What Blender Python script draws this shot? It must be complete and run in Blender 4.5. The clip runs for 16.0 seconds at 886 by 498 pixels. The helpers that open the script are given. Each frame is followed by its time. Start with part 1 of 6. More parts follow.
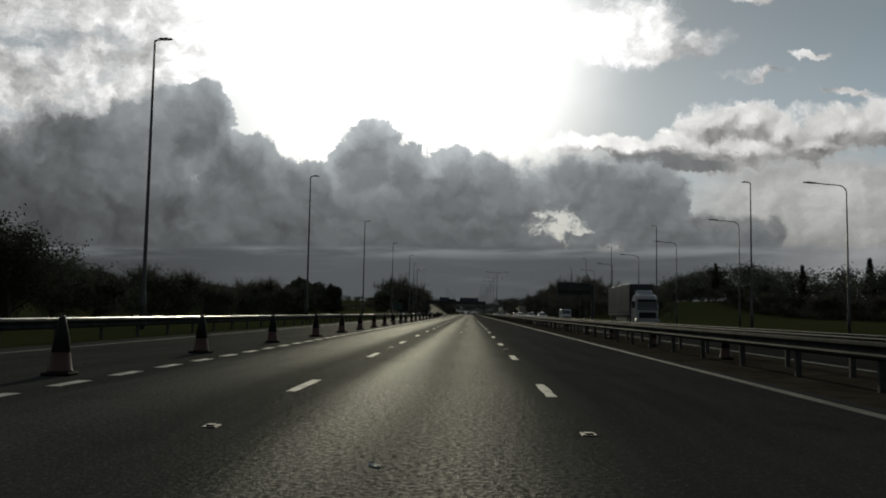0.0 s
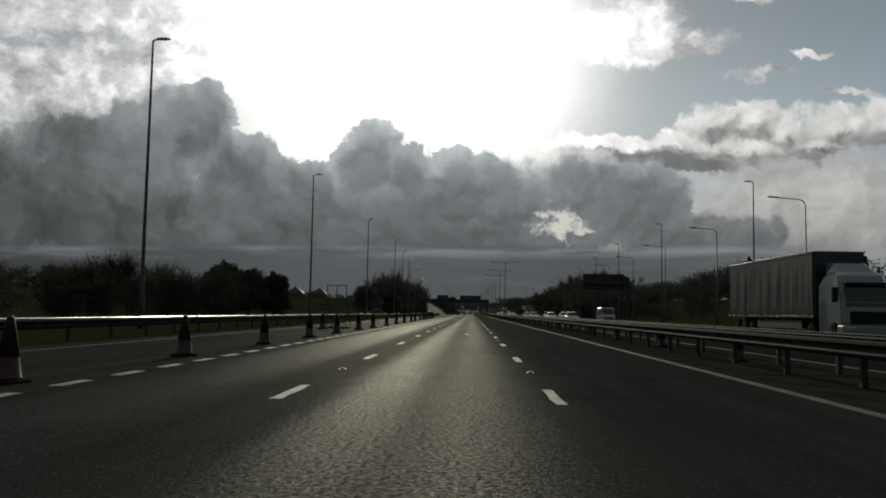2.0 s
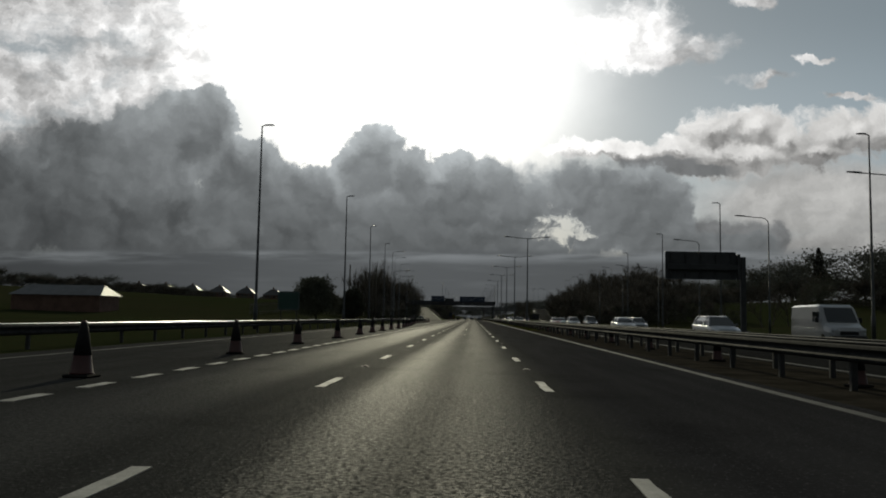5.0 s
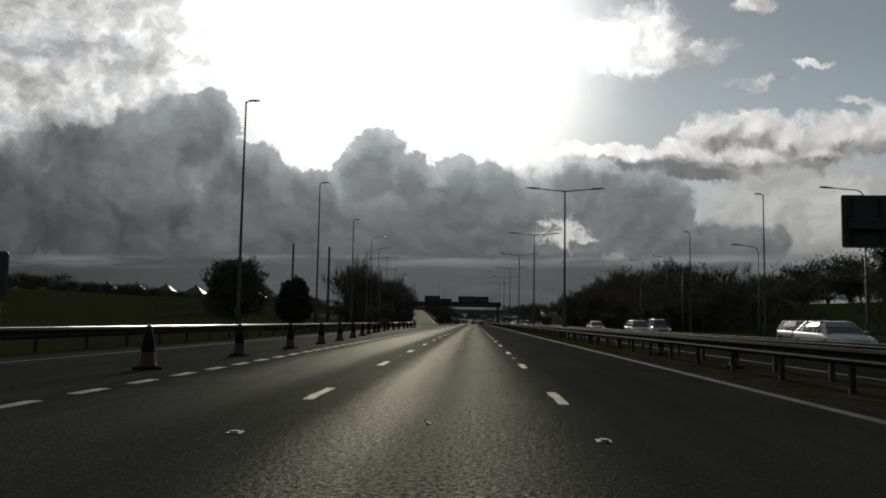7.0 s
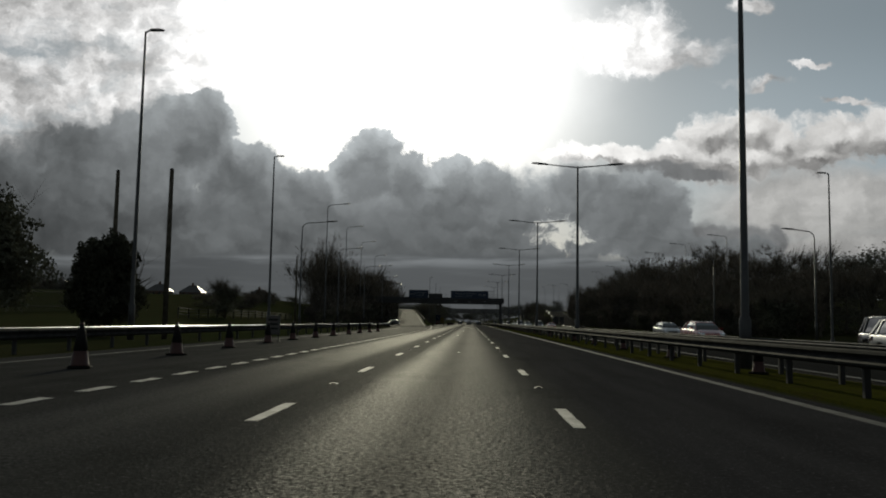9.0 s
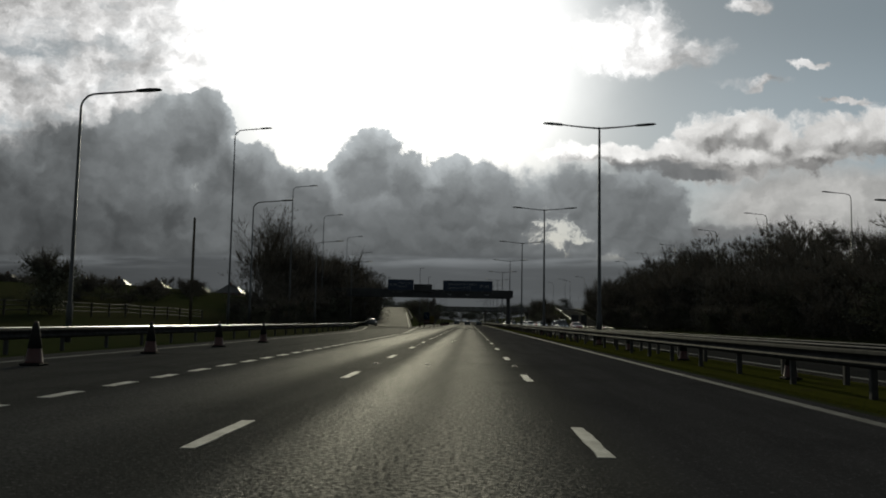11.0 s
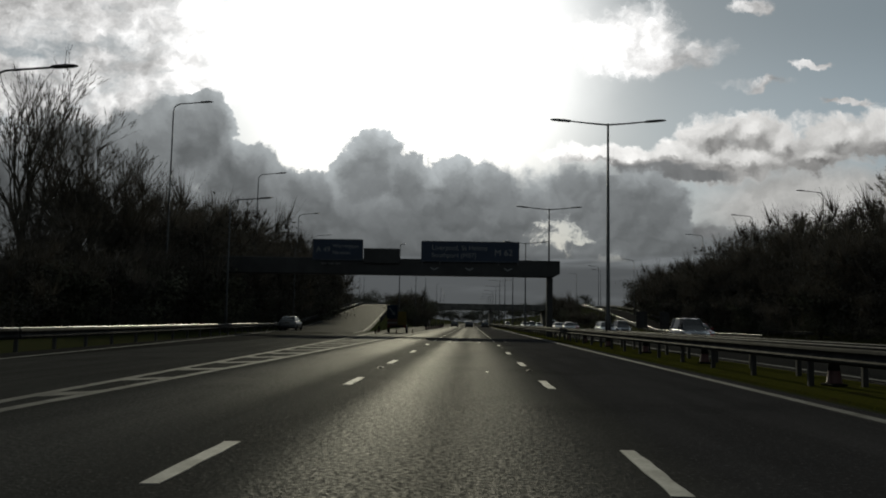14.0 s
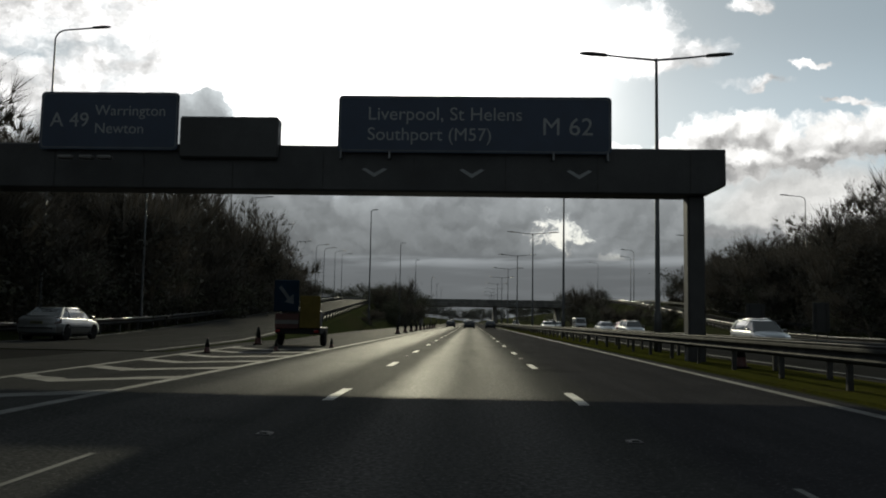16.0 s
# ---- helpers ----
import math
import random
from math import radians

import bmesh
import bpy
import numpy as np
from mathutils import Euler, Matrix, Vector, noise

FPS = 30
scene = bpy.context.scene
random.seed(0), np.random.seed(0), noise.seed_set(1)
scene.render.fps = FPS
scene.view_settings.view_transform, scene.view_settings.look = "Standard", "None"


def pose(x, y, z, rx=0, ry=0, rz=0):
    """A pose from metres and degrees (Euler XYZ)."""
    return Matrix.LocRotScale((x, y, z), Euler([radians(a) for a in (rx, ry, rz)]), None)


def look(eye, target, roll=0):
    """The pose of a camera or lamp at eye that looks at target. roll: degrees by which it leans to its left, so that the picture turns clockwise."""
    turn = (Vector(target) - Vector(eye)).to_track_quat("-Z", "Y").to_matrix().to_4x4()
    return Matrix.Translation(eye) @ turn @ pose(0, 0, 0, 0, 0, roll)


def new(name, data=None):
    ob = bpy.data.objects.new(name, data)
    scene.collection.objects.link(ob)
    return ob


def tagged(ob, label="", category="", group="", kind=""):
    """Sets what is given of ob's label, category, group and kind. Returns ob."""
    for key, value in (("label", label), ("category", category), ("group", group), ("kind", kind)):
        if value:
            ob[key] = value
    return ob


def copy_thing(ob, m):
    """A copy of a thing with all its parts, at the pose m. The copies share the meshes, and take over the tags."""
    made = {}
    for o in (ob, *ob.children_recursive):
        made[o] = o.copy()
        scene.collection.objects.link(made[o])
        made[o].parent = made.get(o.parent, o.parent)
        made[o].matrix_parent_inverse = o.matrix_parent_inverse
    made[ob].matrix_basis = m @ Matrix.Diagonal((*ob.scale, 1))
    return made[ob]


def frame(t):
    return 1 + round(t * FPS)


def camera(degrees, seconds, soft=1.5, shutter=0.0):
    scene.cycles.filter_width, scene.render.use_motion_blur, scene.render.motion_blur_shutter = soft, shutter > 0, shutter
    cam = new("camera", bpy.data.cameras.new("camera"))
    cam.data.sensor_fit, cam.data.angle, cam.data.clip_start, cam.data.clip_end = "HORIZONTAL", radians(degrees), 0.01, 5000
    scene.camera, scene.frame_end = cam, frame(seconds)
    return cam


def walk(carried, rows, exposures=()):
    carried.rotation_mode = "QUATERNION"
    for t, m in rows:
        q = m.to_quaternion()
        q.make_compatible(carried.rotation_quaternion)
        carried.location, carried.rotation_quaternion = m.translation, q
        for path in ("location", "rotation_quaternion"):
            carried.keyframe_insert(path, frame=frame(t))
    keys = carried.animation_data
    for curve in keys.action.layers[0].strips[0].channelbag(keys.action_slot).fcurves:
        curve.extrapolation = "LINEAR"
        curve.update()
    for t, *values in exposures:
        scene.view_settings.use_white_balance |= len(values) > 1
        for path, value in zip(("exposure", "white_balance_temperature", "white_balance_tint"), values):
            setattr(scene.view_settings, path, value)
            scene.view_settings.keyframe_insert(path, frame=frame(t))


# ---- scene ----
import itertools

# ---- camera: a car in the middle lane, the road runs along +y ----
FOV = 56.8
EYE = 1.14
cam = camera(FOV, 16.0, soft=1.9)
# seconds, across, along, yaw, pitch
DRIVE = [
    (0, 0.00, 0, 1.86, 4.42), (0.5, 0.00, 11.2, 1.86, 4.40), (1, 0.00, 23.1, 1.9, 4.43),
    (1.5, 0.00, 34.5, 1.97, 4.42), (2, 0.00, 46, 1.97, 4.4), (2.5, 0.00, 57.6, 1.97, 4.4),
    (3, 0.00, 69.1, 1.97, 4.48), (3.5, 0.00, 80.7, 1.94, 4.44), (4, 0.00, 92.3, 2.04, 4.56),
    (5.2, -0.08, 119.9, 2.1, 4.78), (6.5, -0.15, 149.35, 2.14, 4.97), (7, -0.13, 161.8, 2.17, 5.02),
    (7.5, -0.11, 173.8, 2.1, 5.08), (8, -0.09, 185.7, 2.02, 5.1), (8.5, -0.07, 197.6, 1.98, 5.12),
    (9, -0.06, 209.3, 1.94, 5.06), (10.2, -0.05, 237.6, 1.88, 5.05), (11.5, -0.04, 268.3, 1.82, 5.04),
    (12, -0.07, 280.7, 1.8, 5.1), (12.5, -0.10, 292.9, 1.8, 5.14), (13, -0.16, 305.2, 1.82, 5.1),
    (13.5, -0.22, 317.5, 1.86, 5.1), (14, -0.29, 329.8, 1.94, 5.1), (14.5, -0.36, 342, 1.98, 5.05),
    (15, -0.41, 354.1, 1.96, 5.05), (15.5, -0.44, 366, 1.94, 5.03), (16, -0.46, 377.8, 1.94, 5.04),
]
ROLL = -1.0
walk(cam, [(t, pose(x, y, EYE, 90 + p, ROLL, w)) for t, x, y, w, p in DRIVE],
     [(0.0, 0.0), (14.5, 0.0), (15.0, 0.10), (15.5, 0.28), (16.0, 0.68)])

# ---- sky ----
SUN_UP, SUN_LEFT = 19.3, 4.8
sun = new("sun", bpy.data.lights.new("sun", "SUN"))
sun.data.energy, sun.data.angle, sun.data.color = 2.0, radians(0.6), (1.0, 0.945, 0.69)
sun_way = Vector((-math.sin(radians(SUN_LEFT)) * math.cos(radians(SUN_UP)),
                  math.cos(radians(SUN_LEFT)) * math.cos(radians(SUN_UP)), math.sin(radians(SUN_UP))))
sun.matrix_world = look(sun_way * 500, (0, 0, 0))


class Nodes:
    """Short hand for node trees."""

    def __init__(self, tree):
        self.t = tree
        tree.nodes.clear()

    def n(self, kind):
        return self.t.nodes.new(kind)

    def put(self, sock, v):
        if isinstance(v, bpy.types.NodeSocket):
            self.t.links.new(v, sock)
        elif v is not None:
            sock.default_value = v

    def m(self, op, a, b=None, c=None, clamp=False):
        node = self.n("ShaderNodeMath")
        node.operation, node.use_clamp = op, clamp
        for s, v in zip(node.inputs, (a, b, c)):
            self.put(s, v)
        return node.outputs[0]

    def v(self, op, a, b=None, s=None):
        node = self.n("ShaderNodeVectorMath")
        node.operation = op
        self.put(node.inputs[0], a)
        if b is not None:
            self.put(node.inputs[1], b)
        if s is not None:
            self.put(node.inputs["Scale"], s)
        return node.outputs["Value"] if op in ("DOT_PRODUCT", "LENGTH") else node.outputs[0]

    def xyz(self, x, y, z=0.0):
        node = self.n("ShaderNodeCombineXYZ")
        for s, v in zip(node.inputs, (x, y, z)):
            self.put(s, v)
        return node.outputs[0]

    def step(self, x, lo, hi, a=0.0, b=1.0):
        node = self.n("ShaderNodeMapRange")
        node.interpolation_type = "SMOOTHSTEP"
        for s, v in zip(node.inputs, (x, lo, hi, a, b)):
            self.put(s, v)
        return node.outputs[0]

    def noise(self, vec, scale, detail=4.0, rough=0.5, colour=False, distort=0.0):
        node = self.n("ShaderNodeTexNoise")
        self.put(node.inputs["Vector"], vec)
        for k, v in (("Scale", scale), ("Detail", detail), ("Roughness", rough), ("Distortion", distort)):
            self.put(node.inputs[k], v)
        return node.outputs["Color" if colour else "Fac"]

    def mix(self, f, a, b):
        node = self.n("ShaderNodeMix")
        node.data_type = "RGBA"
        self.put(node.inputs[0], f)
        for s, v in ((node.inputs[6], a), (node.inputs[7], b)):
            self.put(s, (*v, 1.0) if isinstance(v, tuple) and len(v) == 3 else v)
        return node.outputs[2]


world = bpy.data.worlds.new("sky")
scene.world = world
world.use_nodes = True
K = Nodes(world.node_tree)
way = K.n("ShaderNodeTexCoord").outputs["Generated"]
ahead = pose(0, 0, 0, 90 + 4.42, ROLL, 1.86).to_3x3()
fwd = K.v("DOT_PRODUCT", way, tuple(-ahead.col[2]))
fd = K.m("MAXIMUM", fwd, 0.08)
# flat chart of the sky ahead, ten units to about 38 degrees
SX = K.m("MULTIPLY", K.m("DIVIDE", K.v("DOT_PRODUCT", way, tuple(ahead.col[0])), fd), 14.5)
SY = K.m("MULTIPLY", K.m("DIVIDE", K.v("DOT_PRODUCT", way, tuple(ahead.col[1])), fd), 14.5)
chart = K.xyz(SX, SY)
SUN_AT = ((712 - 784) / 100, (441 - 40) / 100, 0)


def billow(vec, scale, detail=3.0):
    """Rounded cauliflower lumps: 0 in the creases, about 0.5 on the domes."""
    node = K.n("ShaderNodeTexVoronoi")
    node.feature, node.voronoi_dimensions, node.normalize = "SMOOTH_F1", "2D", False
    K.put(node.inputs["Vector"], vec)
    for key, v in (("Scale", scale), ("Detail", detail), ("Roughness", 0.55), ("Smoothness", 0.35)):
        K.put(node.inputs[key], v)
    return K.m("SUBTRACT", 0.55, node.outputs["Distance"])


puff = K.noise(chart, 0.55, 8.0, 0.58, colour=True)
fine = K.noise(chart, 2.3, 7.0, 0.66, colour=True)
warp = K.v("ADD", K.v("SCALE", K.v("SUBTRACT", puff, (0.5, 0.5, 0.5)), s=0.85),
           K.v("SCALE", K.v("SUBTRACT", fine, (0.5, 0.5, 0.5)), s=0.52))
lumpy = K.v("MULTIPLY", K.v("ADD", chart, warp), (1, 1, 0))
gentle = K.v("MULTIPLY", K.v("ADD", chart, K.v("SCALE", warp, s=0.6)), (1, 1, 0))
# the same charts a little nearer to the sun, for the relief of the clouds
sunward = K.v("SCALE", K.v("NORMALIZE", K.v("SUBTRACT", SUN_AT, chart)), s=0.16)
lumpy_lit = K.v("ADD", lumpy, sunward)


def blob(x, y, rx, ry, where=None):
    d = K.v("SUBTRACT", where or lumpy, ((x - 784) / 100, (441 - y) / 100, 0))
    return K.m("SUBTRACT", 1.0, K.v("LENGTH", K.v("MULTIPLY", d, (100 / rx, 100 / ry, 0))))


def heap(blobs, soft=0.15, where=None):
    out = None
    for b in blobs:
        e = blob(*b, where=where)
        out = e if out is None else K.m("SMOOTH_MAX", out, e, soft)
    return out


def add(*terms):
    out = terms[0]
    for e in terms[1:]:
        out = K.m("ADD", out, e)
    return out


def mul(*terms):
    out = terms[0]
    for e in terms[1:]:
        out = K.m("MULTIPLY", out, e)
    return out


lumps = billow(lumpy, 0.85, 2.5)
relief = mul(K.m("SUBTRACT", lumps, billow(lumpy_lit, 0.85, 2.5)), 0.5)
ripple = mul(K.m("SUBTRACT", K.noise(lumpy, 0.9, 6.0, 0.55), K.noise(lumpy_lit, 0.9, 6.0, 0.55)), 0.8)
tatter = mul(K.m("SUBTRACT", K.noise(lumpy, 1.5, 7.0, 0.62), 0.5), 1.0)

# clear blue from the physical sky
phys = K.n("ShaderNodeTexSky")
phys.sky_type, phys.sun_disc, phys.sun_elevation = "NISHITA", False, radians(SUN_UP)
phys.sun_rotation, phys.dust_density = radians(-SUN_LEFT), 1.5
clear = K.mix(0.8, K.v("SCALE", phys.outputs[0], s=0.045), (0.268, 0.335, 0.375))
clear = K.v("SCALE", clear, s=K.step(SY, 2.0, 4.6, 1.06, 0.74))
off = K.v("MULTIPLY", K.v("SUBTRACT", K.v("ADD", chart, K.v("SCALE", warp, s=0.35)), SUN_AT), (0.86, 0.92, 0))
ray = K.v("LENGTH", off)
glow = K.m("EXPONENT", K.m("MULTIPLY", K.m("POWER", K.m("DIVIDE", ray, 2.95), 4.6), -1.0))
halo = K.m("EXPONENT", K.m("MULTIPLY", ray, -0.36))

# high white cloud: curls on one side, flat streaks on the other
streaky = K.v("ADD", K.v("MULTIPLY", chart, (0.55, 1.25, 0)), K.v("SCALE", warp, s=0.9))
wisp = K.noise(streaky, 0.9, 8.0, 0.58)
whites = heap([(1185, 78, 125, 34), (1090, 50, 130, 70), (1340, 0, 45, 22), (1330, 132, 80, 13), (1440, 100, 45, 9), (1500, 165, 60, 9),
               (130, 60, 420, 190), (60, 200, 220, 90)])
whites = add(whites, mul(tatter, 1.1))
white_in = K.m("MULTIPLY", K.step(whites, -0.05, 0.42), K.step(wisp, 0.28, 0.52))
curl = K.noise(streaky, 1.3, 7.0, 0.6)
bright = add(K.step(SX, -3.0, -5.5, 0.36, 0.44), mul(halo, 1.5))
bright = mul(bright, K.step(curl, 0.32, 0.66, 0.58, 1.22), add(1.0, mul(ripple, 4.0), mul(tatter, 0.5)))
air = K.mix(white_in, clear, K.v("SCALE", (1.0, 0.995, 0.985), s=bright))

# pale veil low on one side, cream where the light comes through
veil = heap([(1470, 350, 300, 85), (1500, 440, 260, 70)], where=gentle)
tone = mul(add(0.33, mul(K.step(wisp, 0.35, 0.65), 0.16)), add(1.0, mul(ripple, 1.6), mul(tatter, 0.35)), K.step(SY, -0.7, 1.2, 0.52, 1.0))
air = K.mix(mul(K.step(veil, -0.05, 0.5), 0.92), air, K.v("SCALE", (1.0, 0.985, 0.95), s=tone))

# sunlit cumulus with grey bodies
FAIR = [(1060, 262, 130, 24), (1120, 258, 100, 30), (1190, 255, 80, 34), (1255, 232, 72, 46), (1325, 222, 84, 50), (1395, 244, 80, 48), (1300, 268, 220, 42),
        (1490, 238, 96, 54), (1575, 226, 100, 60), (1440, 264, 140, 40)]
fair = add(heap(FAIR), mul(lumps, 0.22), mul(tatter, 1.5))
above = add(heap(FAIR, where=K.v("ADD", lumpy, (-0.06, 0.14, 0))), mul(lumps, 0.22), mul(tatter, 1.5))
crest = K.step(K.m("SUBTRACT", fair, above), -0.22, 0.34)
lit = add(0.27, mul(crest, 0.42), mul(K.step(fair, 0.05, 0.4, 1.0, 0.0), 0.16), mul(relief, 0.6), mul(ripple, 1.2), mul(tatter, 0.25))
lit = mul(K.m("MAXIMUM", lit, 0.15), add(0.82, mul(halo, 1.3)))
air = K.mix(K.step(fair, 0.0, 0.34), air, K.v("SCALE", (1.0, 0.99, 0.965), s=lit))
air = K.v("ADD", air, K.v("SCALE", (1.0, 0.99, 0.97), s=add(mul(glow, 0.95), mul(halo, 0.20))))

# flat grey arm reaching out of the bank, and the soft cloud below it
arm = heap([(1240, 292, 80, 12), (1150, 284, 110, 20), (1300, 412, 95, 50), (1372, 405, 30, 38), (1250, 405, 60, 50)], where=gentle)
arm = add(arm, mul(lumps, 0.22), mul(tatter, 0.8))
air = K.mix(K.step(arm, 0.05, 0.45), air, K.v("SCALE", (0.97, 1.0, 1.01), s=add(0.185, mul(relief, 0.25), mul(ripple, 0.3))))

# the dark bank, billowing on its sunny side
bank = add(heap([(40, 340, 330, 150), (190, 262, 240, 108), (330, 235, 104, 88), (372, 205, 62, 62), (420, 300, 90, 84), (200, 380, 330, 110), (455, 370, 190, 105), (545, 335, 80, 66), (652, 300, 72, 98), (715, 320, 64, 72),
                 (650, 385, 230, 90), (850, 355, 220, 104), (1040, 355, 170, 96), (1130, 365, 104, 96), (560, 425, 900, 60), (1150, 425, 260, 40)]), mul(lumps, 0.20), mul(tatter, 0.6), -0.03)
hole = add(blob(1000, 388, 78, 50), mul(K.m("SUBTRACT", K.noise(lumpy, 2.6, 7.0, 0.7), 0.56), 3.4))
bank = K.m("SUBTRACT", bank, mul(K.m("MAXIMUM", hole, 0.0), 0.85, K.step(blob(1000, 388, 95, 72), 0.0, 0.25)))
shade = K.noise(lumpy, 0.6, 7.0, 0.52)
grey = add(mul(K.step(shade, 0.32, 0.7), 0.075), 0.056, mul(halo, 0.24))
grey = add(grey, mul(K.step(SX, -1.5, 2.5), 0.075))
grey = add(grey, mul(K.step(bank, 0.03, 0.6, 1.0, 0.0), halo, 0.46))
grey = mul(grey, mul(K.step(SY, 0.1, 2.4, 0.74, 1.25), K.step(SX, -8.0, -5.5, 0.78, 1.0)), K.m("MAXIMUM", add(1.0, mul(relief, 1.0), mul(ripple, 1.2)), 0.5))
cloud = K.v("SCALE", (0.935, 1.0, 1.025), s=grey)
# crisp against the glare, frayed where it thins out
fray = add(K.step(SX, -5.0, -7.0, 0.10, 0.42), mul(K.step(SX, 0.3, 1.5), K.step(SX, 2.6, 3.8, 0.30, 0.05)))
cover = K.step(K.m("DIVIDE", bank, fray), 0.0, 1.0)
seen = K.mix(cover, air, cloud)
# haze under the flat cloud base
streak = K.noise(K.v("MULTIPLY", chart, (0.3, 3.0, 0)), 1.2, 5.0, 0.55)
under = add(0.074, mul(K.step(streak, 0.45, 0.75), 0.028), mul(halo, 0.12))
under = add(under, mul(K.step(SX, 3.5, 8.0), 0.14))
under = mul(under, K.step(SX, -8.0, -2.0, 0.62, 0.97))
line = mul(K.step(SY, -0.22, -0.04), K.step(SY, 0.0, 0.1, 1.0, 0.0), K.step(streak, 0.4, 0.62))
under = add(under, mul(line, 0.085))
edge = add(SY, mul(K.m("SUBTRACT", K.noise(chart, 0.5, 5.0, 0.5), 0.5), 0.3))
seen = K.mix(mul(K.step(edge, -0.05, 0.16, 1.0, 0.0), K.step(SX, 5.0, 7.5, 1.0, 0.6)), seen, K.v("SCALE", (0.93, 1.0, 1.04), s=under))
# the rest of the sky: broken cloud all round
ballnoise = K.noise(way, 2.2, 7.0, 0.55)
around = K.mix(K.step(ballnoise, 0.36, 0.5), K.v("SCALE", clear, s=0.35), K.v("SCALE", (0.86, 1.0, 1.06), s=0.148))
sky = K.mix(K.step(fwd, 0.45, 0.72), around, seen)
bg = K.n("ShaderNodeBackground")
K.put(bg.inputs[0], sky)
bg.inputs[1].default_value = 1.0
K.put(K.n("ShaderNodeOutputWorld").inputs[0], bg.outputs[0])

# ---- materials ----
def material(name, colour, rough=0.6, metal=0.0, spread=0.25, scale=3.0, grain=60.0, bump=0.15, gloss=0.5, second=None, coat=0.0, vary=0.0, thin=0.0):
    """A surface with stains at one scale, grain at a finer one, and fine relief."""
    mat = bpy.data.materials.new(name)
    mat.use_nodes = True
    k = Nodes(mat.node_tree)
    at = k.n("ShaderNodeTexCoord").outputs["Object"]
    big = k.noise(at, scale, 5.0, 0.6)
    small = k.noise(at, grain, 3.0, 0.6)
    other = second or tuple(c * (1 - spread) for c in colour)
    col = k.mix(k.step(big, 0.3, 0.7), tuple(min(1, c * (1 + spread * 0.6)) for c in colour), other)
    col = k.mix(k.m("MULTIPLY", k.step(small, 0.35, 0.75), 0.5), col, tuple(c * 0.55 for c in colour))
    if vary:
        rnd = k.n("ShaderNodeObjectInfo").outputs["Random"]
        col = k.v("SCALE", col, s=k.m("ADD", 1 - vary, k.m("MULTIPLY", rnd, 2 * vary)))
    b = k.n("ShaderNodeBsdfPrincipled")
    k.put(b.inputs["Base Color"], col)
    k.put(b.inputs["Roughness"], k.m("ADD", rough - 0.08, k.m("MULTIPLY", big, 0.16), clamp=True))
    b.inputs["Metallic"].default_value = metal
    b.inputs["Specular IOR Level"].default_value = gloss
    b.inputs["Coat Weight"].default_value = coat
    if bump:
        n = k.n("ShaderNodeBump")
        n.inputs["Strength"].default_value = bump
        n.inputs["Distance"].default_value = 0.02
        k.put(n.inputs["Height"], small)
        k.put(b.inputs["Normal"], n.outputs[0])
    out = b.outputs[0]
    if thin:
        lit = k.n("ShaderNodeBsdfTranslucent")
        k.put(lit.inputs["Color"], col)
        both = k.n("ShaderNodeMixShader")
        both.inputs[0].default_value = thin
        k.put(both.inputs[1], b.outputs[0])
        k.put(both.inputs[2], lit.outputs[0])
        out = both.outputs[0]
    k.put(k.n("ShaderNodeOutputMaterial").inputs[0], out)
    return mat


